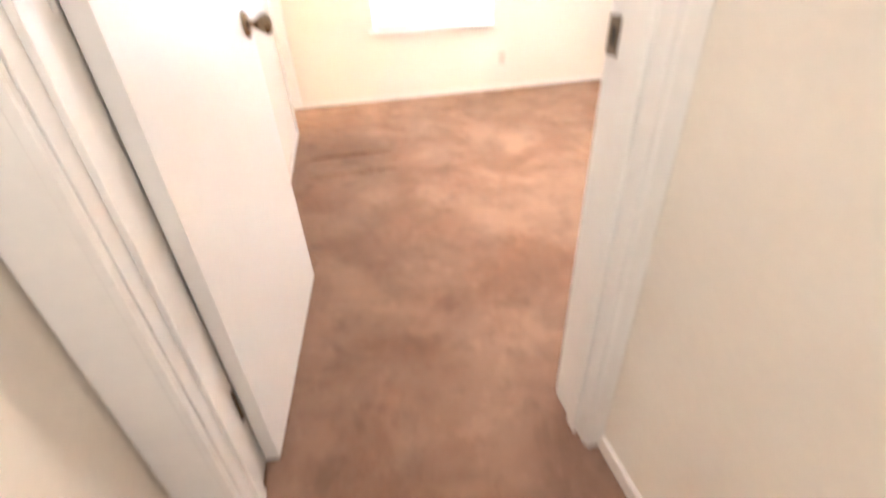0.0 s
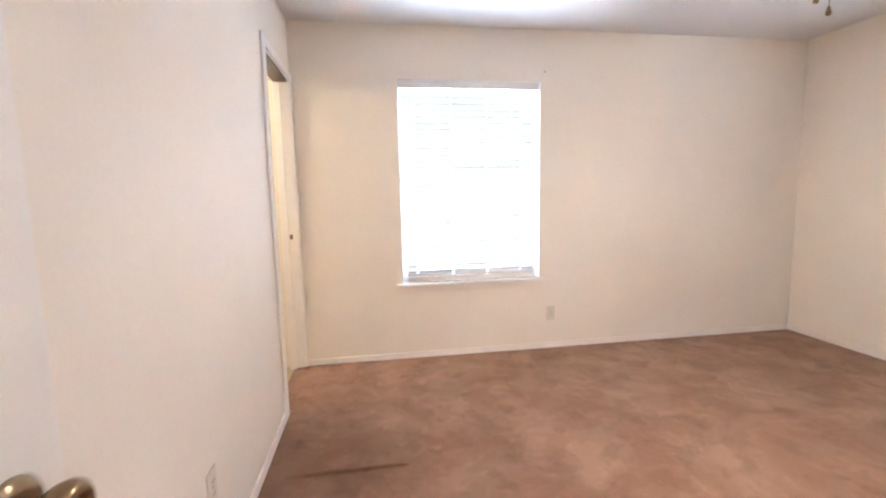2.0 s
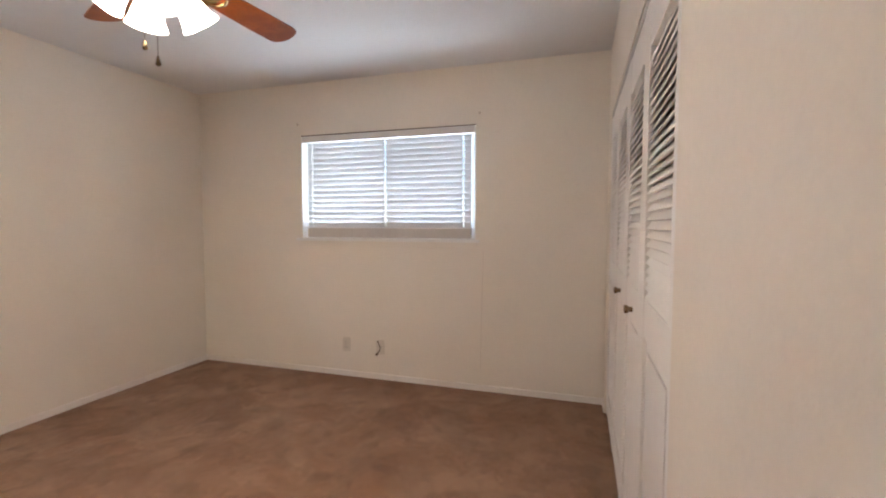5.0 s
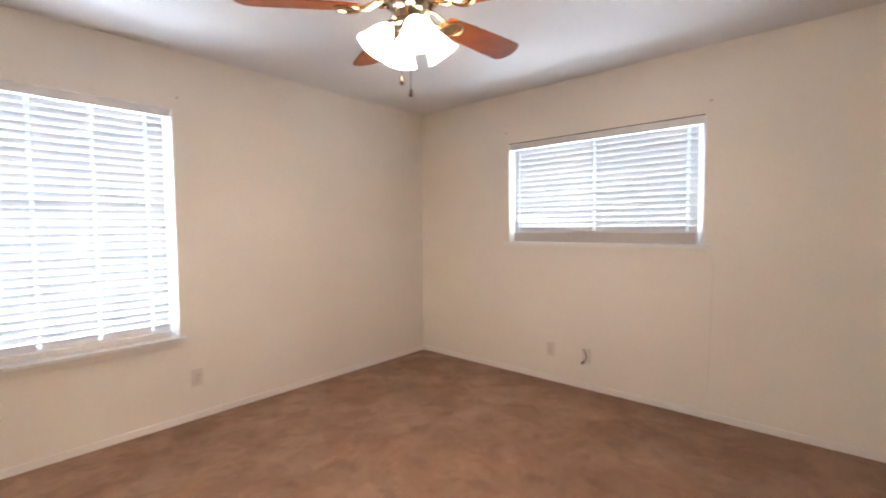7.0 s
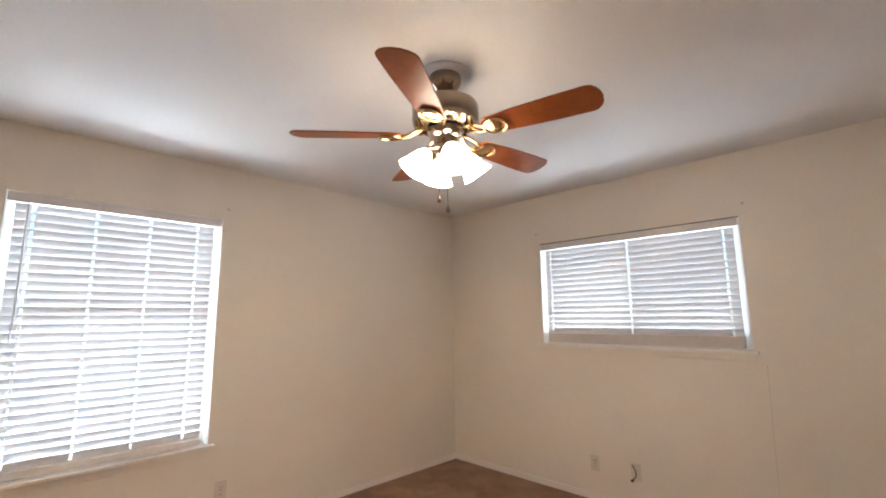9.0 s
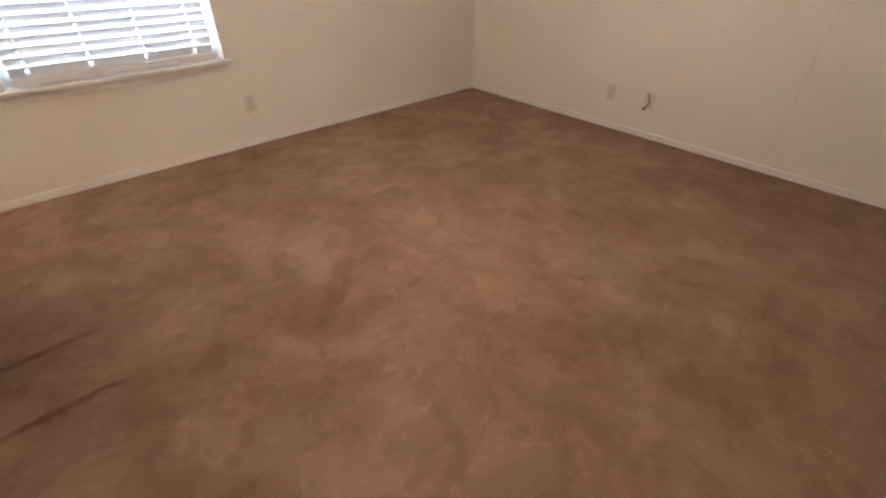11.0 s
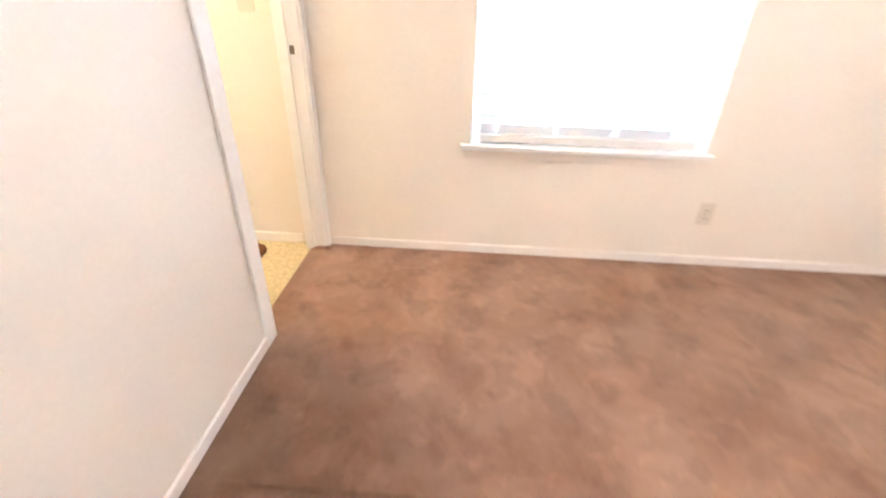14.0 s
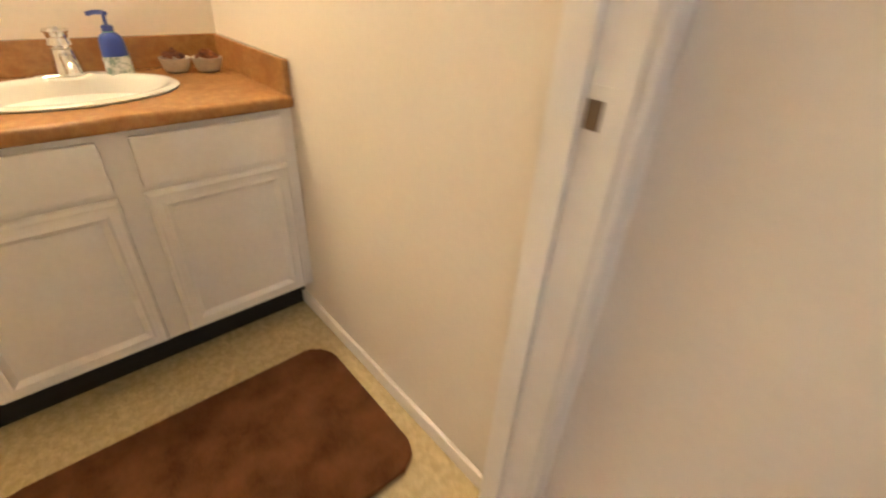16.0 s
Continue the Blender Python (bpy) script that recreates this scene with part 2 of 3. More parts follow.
def glow(name, colour, strength):
    m = bpy.data.materials.new(name)
    m.use_nodes = True
    b = m.node_tree.nodes["Principled BSDF"]
    b.inputs["Base Color"].default_value, b.inputs["Roughness"].default_value = (0.85, 0.82, 0.75, 1), 0.3
    b.inputs["Emission Color"].default_value, b.inputs["Emission Strength"].default_value = (*colour, 1), strength
    return m


M_SHADE = glow("lit_frosted_glass", (1.0, 0.82, 0.61), 7.0)
M_BULB = glow("lit_bulb", (1.0, 0.82, 0.65), 255.0)
M_BATHLAMP = glow("lit_bath_globe", (1.0, 0.785, 0.475), 35.0)

M_HALLLAMP = glow("lit_hall_globe", (1.0, 0.90, 0.79), 12.5)


# ---- mesh helpers ----
def add_box(bm, x0, x1, y0, y1, z0, z1, m=None):
    c = Matrix.Translation(((x0 + x1) / 2, (y0 + y1) / 2, (z0 + z1) / 2)) @ Matrix.Diagonal((abs(x1 - x0), abs(y1 - y0), abs(z1 - z0), 1))
    return bmesh.ops.create_cube(bm, size=1.0, matrix=(m @ c) if m else c)["verts"]


def boxes(*spans, bevel=0.0, m=None):
    bm = bmesh.new()
    for s in spans:
        add_box(bm, *s, m=m)
    if bevel:
        bmesh.ops.bevel(bm, geom=bm.edges[:], offset=bevel, segments=2, profile=0.6, affect="EDGES")
    return bm


def lathe(profile, steps=32, m=None):
    """A turned shape round z from (radius, z) pairs."""
    bm = bmesh.new()
    rings = []
    for r, z in profile:
        if r < 1e-6:
            rings.append([bm.verts.new((0, 0, z))])
        else:
            rings.append([bm.verts.new((r * math.cos(a), r * math.sin(a), z)) for a in (2 * math.pi * k / steps for k in range(steps))])
    for a, b in zip(rings, rings[1:]):
        for k in range(steps):
            j = (k + 1) % steps
            if len(a) == 1 and len(b) == 1:
                continue
            if len(a) == 1:
                bm.faces.new((a[0], b[j], b[k]))
            elif len(b) == 1:
                bm.faces.new((a[k], a[j], b[0]))
            else:
                bm.faces.new((a[k], a[j], b[j], b[k]))
    bmesh.ops.recalc_face_normals(bm, faces=bm.faces[:])
    if m:
        bm.transform(m)
    return bm


def tube(points, radius, steps=8):
    """A round rod along the points."""
    bm = bmesh.new()
    pts = [Vector(p) for p in points]
    rings = []
    for i, p in enumerate(pts):
        d = (pts[min(i + 1, len(pts) - 1)] - pts[max(i - 1, 0)]).normalized()
        q = d.to_track_quat("Z", "Y")
        rings.append([bm.verts.new(p + q @ Vector((radius * math.cos(a), radius * math.sin(a), 0))) for a in (2 * math.pi * k / steps for k in range(steps))])
    for a, b in zip(rings, rings[1:]):
        for k in range(steps):
            bm.faces.new((a[k], a[(k + 1) % steps], b[(k + 1) % steps], b[k]))
    bm.faces.new(rings[0]), bm.faces.new(rings[-1])
    bmesh.ops.recalc_face_normals(bm, faces=bm.faces[:])
    return bm


def outline(points, z0, z1, bevel=0.0):
    """A slab from an outline in plan."""
    bm = bmesh.new()
    f = bm.faces.new([bm.verts.new((x, y, z0)) for x, y in points])
    g = bmesh.ops.extrude_face_region(bm, geom=[f])["geom"]
    bmesh.ops.translate(bm, verts=[v for v in g if isinstance(v, bmesh.types.BMVert)], vec=(0, 0, z1 - z0))
    bmesh.ops.recalc_face_normals(bm, faces=bm.faces[:])
    if bevel:
        rim = [e for e in bm.edges if abs(e.verts[0].co.z - e.verts[1].co.z) < 1e-6]
        bmesh.ops.bevel(bm, geom=rim, offset=bevel, segments=3, profile=0.5, affect="EDGES")
    return bm


def mesh_of(name, bm, material, smooth=False):
    me = bpy.data.meshes.new(name)
    if smooth:
        for f in bm.faces:
            f.smooth = True
        for e in bm.edges:
            if len(e.link_faces) == 2 and e.calc_face_angle(0) > radians(40):
                e.smooth = False
    bm.to_mesh(me)
    bm.free()
    me.materials.append(material)
    return me


def part(name, bm, material, parent=None, label="", smooth=False):
    ob = new(name, bm if isinstance(bm, bpy.types.Mesh) else mesh_of(name, bm, material, smooth))
    if parent:
        ob.parent = parent
    if label:
        ob["label"] = label
    return ob


def empty(name, m, label, category, group="", kind=""):
    ob = new(name)
    ob.empty_display_size = 0.1
    ob.matrix_basis = m
    return tagged(ob, label, category, group, kind)


def structure(name, bm, material, label, category, smooth=False):
    return tagged(part(name, bm, material, smooth=smooth), label, category, kind="structure")


# ---- large structure ----
def wall_cells(u0, u1, holes, top=H, low=-0.05):
    """Rectangles (u0, u1, z0, z1) that fill a wall round its holes."""
    us = sorted({u0, u1, *[h[0] for h in holes], *[h[1] for h in holes]})
    out = []
    for a, b in zip(us, us[1:]):
        z = low
        for h in sorted([h for h in holes if h[0] < b and h[1] > a], key=lambda h: h[2]):
            if h[2] > z:
                out.append((a, b, z, h[2]))
            z = h[3]
        out.append((a, b, z, top))
    return out


def wall_x(name, y0, y1, u0, u1, holes, label):
    return structure(name, boxes(*[(a, b, y0, y1, z0, z1) for a, b, z0, z1 in wall_cells(u0, u1, holes)]), M_WALL, label, "wall")


def wall_y(name, x0, x1, u0, u1, holes, label):
    return structure(name, boxes(*[(x0, x1, a, b, z0, z1) for a, b, z0, z1 in wall_cells(u0, u1, holes)]), M_WALL, label, "wall")


CREAM = "cream painted drywall with faint roller texture"
wall_x("wall_north", 0, 0.14, BATH_W - T, EAST + 0.14, [W1], CREAM)
wall_y("wall_east", EAST, EAST + 0.14, CLOSET_S - T, 0, [W2], CREAM)
wall_y("wall_west", -T, 0, SOUTH - SW, 0, [(BATH[0] - 0.02, BATH[1] + 0.035, -0.05, DOOR_H + 0.02)], CREAM)
wall_x("wall_south", SOUTH - SW, SOUTH, 0, EAST, [(ENTRY[0] - 0.02, ENTRY[1] + 0.02, -0.05, DOOR_H + 0.02), (CLOSET[0], CLOSET[1], -0.05, CLOSET[2])], CREAM)
wall_y("wall_bath_west", BATH_W - T, BATH_W, BATH_S, 0, [], CREAM)
wall_x("wall_bath_south", BATH_S - T, BATH_S, BATH_W - T, -T, [], CREAM)
wall_y("wall_hall_west", HALL_L - T, HALL_L, HALL_S, SOUTH - SW, [], CREAM)
wall_y("wall_hall_east", HALL_R, HALL_R + T, HALL_S, SOUTH - SW, [], CREAM)
wall_x("wall_hall_south", HALL_S - T, HALL_S, HALL_L - T, HALL_R + T, [], CREAM)
wall_x("wall_closet_south", CLOSET_S - T, CLOSET_S, CLOSET[0] - 0.35, EAST, [], CREAM)
wall_y("wall_closet_west", CLOSET[0] - 0.35 - T, CLOSET[0] - 0.35, CLOSET_S - T, SOUTH - SW, [], CREAM)
structure("ceiling", boxes((BATH_W - T, EAST + 0.14, HALL_S - T, 0.14, H, H + 0.12)), M_CEIL, "white painted ceiling with fine texture", "ceiling")
structure("ground", boxes((-70, 70, -70, 70, -0.40, -0.30)), M_OUT, "dry bare ground outside the house", "ground")


def carpet_sheet():
    """The pile as a fine sheet with a low uneven relief."""
    x0, x1, y0, y1, step = -0.08, EAST, CLOSET_S, 0.0, 0.03
    nx, ny = round((x1 - x0) / step), round((y1 - y0) / step)
    verts, faces = [], []
    for j in range(ny + 1):
        for i in range(nx + 1):
            x, y = x0 + (x1 - x0) * i / nx, y0 + (y1 - y0) * j / ny
            verts.append((x, y, -0.001 + 0.0035 * (noise.noise((x * 5, y * 5, 0.3)) + 0.5 * noise.noise((x * 14, y * 14, 4.0)))))
    for j in range(ny):
        for i in range(nx):
            a = j * (nx + 1) + i
            faces.append((a, a + 1, a + nx + 2, a + nx + 1))
    me = bpy.data.meshes.new("floor")
    me.from_pydata(verts, [], faces)
    for p in me.polygons:
        p.use_smooth = True
    me.materials.append(M_CARPET)
    return me


floor = tagged(part("floor", carpet_sheet(), M_CARPET), "worn brown plush carpet with mottled nap and creases", "carpet", kind="structure")
structure("hall_floor", boxes((HALL_L, HALL_R, HALL_S, CLOSET_S, -0.05, 0.0)), M_CARPET, "brown plush carpet in the hall", "carpet")
structure("subfloor", boxes((-0.08, EAST, HALL_S, 0.0, -0.10, -0.055)), M_OUT, "plain slab under the carpet", "slab")
structure("bathroom_floor", boxes((BATH_W, -0.08, BATH_S, 0.0, -0.05, 0.0)), M_VINYL, "cream sheet vinyl with fine speckled pattern", "vinyl floor")


def crease(x0, y0, x1, y1, w, h):
    """A raised wrinkle in the carpet, tapered at both ends."""
    bm = bmesh.new()
    n = 16
    d = Vector((x1 - x0, y1 - y0, 0))
    side = Vector((-d.y, d.x, 0)).normalized()
    rows = []
    for i in range(n + 1):
        u = i / n
        k = math.sin(math.pi * min(1, max(0.02, u))) ** 0.5
        c = Vector((x0, y0, 0.003)) + d * u + side * 0.003 * math.sin(9 * u)
        rows.append([bm.verts.new(c + side * (s * w * (0.4 + 0.6 * k)) + Vector((0, 0, h * k * e))) for s, e in ((-1, -0.25), (-0.55, 0.5), (-0.15, 1), (0.25, 0.75), (1, -0.25))])
    for a, b in zip(rows, rows[1:]):
        for k in range(4):
            bm.faces.new((a[k], a[k + 1], b[k + 1], b[k]))
    bmesh.ops.recalc_face_normals(bm, faces=bm.faces[:])
    return bm


part("crease", crease(0.10, -1.362, 0.67, -1.357, 0.009, 0.0135), M_CARPET, floor, "raised wrinkle in the carpet", True)
part("crease", crease(0.12, -1.684, 0.67, -1.680, 0.009, 0.0135), M_CARPET, floor, "raised wrinkle in the carpet", True)
part("crease", crease(2.26, -2.37, 2.30, -2.455, 0.02, 0.012), M_CARPET, floor, "short pucker in the carpet", True)


def frayed_edge(y):
    """Loose tufts of pile pushed up against the foot of a door jamb."""
    bm = bmesh.new()
    rnd = random.Random(5)
    for k in range(14):
        m = pose(-0.062 + 0.006 * k, y + rnd.uniform(-0.006, 0.006), 0.004 + 0.004 * rnd.random(), rnd.uniform(-25, 25), rnd.uniform(-25, 25), rnd.uniform(0, 360)) @ Matrix.Diagonal((0.011, 0.007, 0.007, 1))
        bmesh.ops.create_icosphere(bm, subdivisions=1, radius=rnd.uniform(0.7, 1.2), matrix=m)
    return bm


part("frayed_edge", frayed_edge(BATH[1] - 0.004), M_CARPET, floor, "frayed carpet tufts at the jamb", True)


def baseboard(x0, x1, y0, y1, h=0.047):
    bm = boxes((x0, x1, y0, y1, 0.0, h), bevel=0.004)
    return structure("baseboard", bm, M_BASE, "low white painted baseboard along the wall", "baseboard")


B = 0.013
baseboard(0.02, EAST - B, -B, 0)
baseboard(EAST - B, EAST, SOUTH, 0)
baseboard(0, B, SOUTH, BATH[0] - 0.08)
baseboard(CLOSET[1] + 0.002, EAST - B, SOUTH, SOUTH + B)
baseboard(ENTRY[1] + 0.06, CLOSET[0] - 0.002, SOUTH, SOUTH + B)
baseboard(BATH_W, -T - 0.02, -B, 0, 0.052)
baseboard(HALL_R - B, HALL_R, HALL_S, SOUTH - SW - 0.02)
baseboard(HALL_L, HALL_L + B, HALL_S, SOUTH - SW - 0.02)


def profile_strip(x0, x1, y0, y1, z0, z1):
    return boxes((x0, x1, y0, y1, z0, z1), bevel=0.004)


# bathroom door frame, set in the west wall
frame_bath = empty("door_1", pose(-0.06, (BATH[0] + BATH[1]) / 2, 0), "white painted wooden frame of an open bathroom doorway", "door frame", kind="structure")


def under(parent, ob):
    """Hang ob, built in world places, under parent."""
    ob.parent = parent
    ob.matrix_parent_inverse = parent.matrix_basis.inverted()
    return ob


def upart(name, bm, material, parent, label="", smooth=False):
    return under(parent, part(name, bm, material, None, label, smooth))


b0, b1 = BATH
upart("jamb", boxes((-T + 0.012, 0.002, b1, b1 + 0.036, 0, DOOR_H + 0.018), bevel=0.002), M_TRIM, frame_bath)
upart("jamb", boxes((-T + 0.012, 0.002, b0 - 0.021, b0, 0, DOOR_H + 0.018), bevel=0.002), M_TRIM, frame_bath)
upart("head_jamb", boxes((-T - 0.004, 0.002, b0, b1, DOOR_H, DOOR_H + 0.018), bevel=0.002), M_TRIM, frame_bath)
for a, b in ((b1 - 0.011, b1), (b0, b0 + 0.011)):
    upart("stop", boxes((-0.096, -0.055, a, b, 0.0, DOOR_H), bevel=0.002), M_TRIM, frame_bath)
upart("casing", profile_strip(0.0022, 0.015, b1 + 0.004, -0.001, 0, DOOR_H + 0.056), M_TRIM, frame_bath)
for x0, x1 in ((0.0022, 0.015), (-T - 0.017, -T - 0.0042)):
    upart("casing", profile_strip(x0, x1, b0 - 0.078, b0 - 0.004, 0, DOOR_H + 0.056), M_TRIM, frame_bath)
    upart("head_casing", profile_strip(x0, x1, b0 - 0.003, b1 + 0.003, DOOR_H + 0.004, DOOR_H + 0.056), M_TRIM, frame_bath)
# added dark strip that paints the shade under the head jamb
upart("track", boxes((-0.094, -0.004, b0 + 0.012, b1 - 0.012, DOOR_H - 0.012, DOOR_H - 0.0004), bevel=0.001), M_BRONZE_SHADE, frame_bath, "dark strip for the shade under the head")
upart("strike_plate", boxes((-0.0535, -0.016, b1 - 0.002, b1 + 0.001, 0.934, 1.002), bevel=0.0006), M_TRIM, frame_bath, "strike plate painted over white")
upart("latch_hole", boxes((-0.050, -0.030, b1 - 0.0036, b1 - 0.0022, 0.952, 0.986)), M_LATCH, frame_bath, "bare brown latch recess")

# entry door frame, set in the south wall
frame_entry = empty("door_2", pose((ENTRY[0] + ENTRY[1]) / 2, SOUTH - 0.06, 0), "white painted wooden frame of the bedroom doorway", "door frame", kind="structure")
e0, e1 = ENTRY
ys, yn = SOUTH - SW - 0.004, SOUTH + 0.002
upart("jamb", boxes((e0 - 0.019, e0, ys, yn, 0, DOOR_H + 0.018), bevel=0.002), M_TRIM, frame_entry)
upart("jamb", boxes((e1, e1 + 0.019, ys, yn, 0, DOOR_H + 0.018), bevel=0.002), M_TRIM, frame_entry)
upart("head_jamb", boxes((e0, e1, ys, yn, DOOR_H, DOOR_H + 0.018), bevel=0.002), M_TRIM, frame_entry)
for a, b in ((e0, e0 + 0.011), (e1 - 0.011, e1)):
    upart("stop", boxes((a, b, SOUTH - 0.122, SOUTH - 0.084, 0.0, DOOR_H), bevel=0.002), M_TRIM, frame_entry)
for y0, y1 in ((SOUTH + 0.0022, SOUTH + 0.015), (ys - 0.013, ys - 0.0002)):
    wide = 0.116 if y0 < ys else 0.058
    upart("casing", profile_strip(e0 - wide, e0 - 0.004, y0, y1, 0, DOOR_H + 0.056), M_TRIM, frame_entry)
    upart("casing", profile_strip(e1 + 0.004, e1 + (0.046 if y0 < ys else 0.058), y0, y1, 0, DOOR_H + 0.056), M_TRIM, frame_entry)
    upart("head_casing", profile_strip(e0 - 0.003, e1 + 0.003, y0, y1, DOOR_H + 0.004, DOOR_H + 0.056), M_TRIM, frame_entry)
upart("casing_bead", boxes((e0 - 0.020, e0 - 0.003, ys - 0.021, ys - 0.0132, 0, DOOR_H + 0.02), bevel=0.003), M_TRIM, frame_entry)
upart("strike_plate", boxes((e1 - 0.003, e1 + 0.001, SOUTH - 0.030, SOUTH + 0.0025, 0.908, 0.970), bevel=0.001), M_LATCH, frame_entry, "dark brass strike plate")
upart("latch_hole", boxes((e1 - 0.0042, e1 - 0.0032, SOUTH - 0.024, SOUTH - 0.008, 0.924, 0.954)), M_DARK, frame_entry)


# ---- the open bedroom door ----
def door_knob(parent, x, y, z, side):
    turn = Matrix.Translation((x, y, z)) @ pose(0, 0, 0, 0, 90 * side, 0)
    rose = part("rose", lathe([(0.0, 0.0), (0.033, 0.0), (0.034, 0.004), (0.030, 0.009), (0.018, 0.012), (0.0, 0.012)], 28, turn), M_BRASS, parent, smooth=True)
    part("knob", lathe([(0.0, 0.011), (0.012, 0.011), (0.0115, 0.022), (0.015, 0.032), (0.0235, 0.044), (0.027, 0.054), (0.0255, 0.063), (0.020, 0.068), (0.012, 0.069), (0.009, 0.066), (0.0, 0.066)], 28, turn), M_BRASS, parent, "antique brass round knob", True)
    return rose


DOOR_W = 0.795
door = empty("interior_door", pose(0.102, SOUTH - 0.016, 0.0, 0, 0, -5.0), "flat white painted door standing open against the wall", "door")
part("slab", boxes((-0.035, 0.0, 0.0, DOOR_W, 0.018, DOOR_H - 0.004), bevel=0.0015), M_DOOR, door)
door_knob(door, 0.0, DOOR_W - 0.070, 0.934, 1)
door_knob(door, -0.035, DOOR_W - 0.070, 0.934, -1)
part("latch_plate", boxes((-0.029, -0.006, DOOR_W - 0.0005, DOOR_W + 0.0015, 0.911, 0.969), bevel=0.0006), M_BRASS, door)
for z in (0.20, 1.02, 1.80):
    part("hinge", lathe([(0, 0), (0.0065, 0), (0.0065, 0.09), (0, 0.09)], 12, Matrix.Translation((-0.040, -0.010, z))), M_BRONZE_SHADE if z < 1 else M_TRIM, door, "dark hinge knuckle" if z < 1 else "", True)


# ---- windows ----
def window(name, m, w, h, slider, label):
    """A window in a wall; local x runs along it, y points outwards, z up from the sill; the opening is w by h."""
    top = empty(name, m, label, "window", kind="structure")
    f = 0.035
    part("window_frame", boxes((0, f, 0.085, 0.135, 0, h), (w - f, w, 0.085, 0.135, 0, h), (f, w - f, 0.085, 0.135, 0, f), (f, w - f, 0.085, 0.135, h - f, h)), M_GREY, top)
    if slider:
        sashes = ((f, w / 2 + 0.02, 0.100, f, h - f), (w / 2 - 0.02, w - f, 0.118, f, h - f))
    else:
        sashes = ((f, w - f, 0.100, f, h * 0.54), (f, w - f, 0.118, h * 0.54 - 0.03, h - f))
    for a, b, y, z0, z1 in sashes:
        s = 0.03
        sash = part("sash", boxes((a, a + s, y - 0.008, y + 0.008, z0, z1), (b - s, b, y - 0.008, y + 0.008, z0, z1), (a + s, b - s, y - 0.008, y + 0.008, z0, z0 + s), (a + s, b - s, y - 0.008, y + 0.008, z1 - s, z1)), M_GREY, top)
        pane = part("pane", boxes((a + s, b - s, y - 0.002, y + 0.002, z0 + s, z1 - s)), M_GLASS, sash)
        pane.visible_shadow = False
    if slider:
        screen = part("insect_screen", boxes((w / 2, w - f, 0.138, 0.139, f, h - f)), M_MESH, top)
    else:
        screen = part("insect_screen", boxes((f, w - f, 0.138, 0.139, f, h - f)), M_MESH, top)
    part("window_sill", boxes((-0.042, w + 0.030, -0.032, 0.0, -0.020, 0.002), (0.001, w - 0.001, 0.0, 0.085, -0.018, 0.002), bevel=0.003), M_TRIM, top)
    part("reveal", boxes((0.0004, 0.005, 0.001, 0.085, 0.003, h - 0.0055), (w - 0.005, w - 0.0004, 0.001, 0.085, 0.003, h - 0.0055), (0.0004, w - 0.0004, 0.001, 0.085, h - 0.005, h - 0.0004)), M_TRIM, top, "white painted window reveal")
    part("apron", boxes((-0.025, w + 0.012, -0.012, -0.0005, -0.062, -0.021), bevel=0.003), M_WALL, top)
    return top


def slat_mesh(w, tilt, holes):
    """A bowed slat with a small cord hole at each ladder."""
    bm = bmesh.new()
    half, thick, hw, hu = 0.0257, 0.0028, 0.007, 0.016
    c, s = math.cos(tilt), math.sin(tilt)

    def strip(x0, x1, u0, u1):
        n = 6 if u1 - u0 > half else 2
        loop = []
        for k in range(n + 1):
            u = u0 + (u1 - u0) * k / n
            loop.append((u, 0.0025 * (1 - (u / half) ** 2) + thick / 2))
        loop += [(u, z - thick) for u, z in reversed(loop)]
        ends = [[bm.verts.new((x, u * c - z * s, u * s + z * c)) for u, z in loop] for x in (x0, x1)]
        k = len(loop)
        for i in range(k):
            bm.faces.new((ends[0][i], ends[0][(i + 1) % k], ends[1][(i + 1) % k], ends[1][i]))
        bm.faces.new(ends[0]), bm.faces.new(ends[1])

    x = 0.0
    for h in holes:
        strip(x, h - hw, -half, half)
        strip(h - hw, h + hw, -half, -hu), strip(h - hw, h + hw, hu, half)
        x = h + hw
    strip(x, w, -half, half)
    bmesh.ops.recalc_face_normals(bm, faces=bm.faces[:])
    return mesh_of("slat", bm, M_BLIND, True)


def blind(m, w, h, tilt, pitch, ladders, stack, wand, label):
    """A horizontal blind hung in an opening; local axes as for the window."""
    top = empty("window_blind", m, label, "window blind")
    y = 0.040
    a, b = 0.044, w - 0.046
    part("headrail", boxes((a - 0.02, b + 0.02, y - 0.022, y + 0.022, h - 0.058, h - 0.001), bevel=0.002), M_RAIL, top)
    part("valance", boxes((0.010, w - 0.010, -0.002, 0.007, h - 0.060, h - 0.009), bevel=0.003), M_RAIL, top, "plain white valance board")
    me = slat_mesh(b - a, tilt, [u - a for u in ladders])
    first, last = h - 0.085, stack + 0.024
    n = round((first - last) / pitch)
    for k in range(n + 1):
        z = first + (last - first) * k / n
        s = new("slat", me)
        s.parent = top
        s.matrix_basis = pose(a, y, z, random.uniform(-0.8, 0.8), random.uniform(-0.06, 0.06), 0)
    # the thick stack takes the shaded copy of the rail colour
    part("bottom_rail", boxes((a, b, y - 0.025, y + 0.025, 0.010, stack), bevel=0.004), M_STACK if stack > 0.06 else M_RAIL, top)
    if stack > 0.06:
        # shade of the narrow gap over the valance, put in as a dark strip
        part("gap_shade", boxes((0.002, w - 0.002, -0.0012, 0.004, h - 0.0075, h - 0.0005)), M_BRONZE_SHADE, top, "dark strip for the shade in the gap above the valance")
    for u in ladders:
        for dy in (-0.027, 0.027):
            part("ladder_cord", boxes((u + 0.009, u + 0.0108, y + dy - 0.0006, y + dy + 0.0006, stack, h - 0.055)), M_BLIND, top)
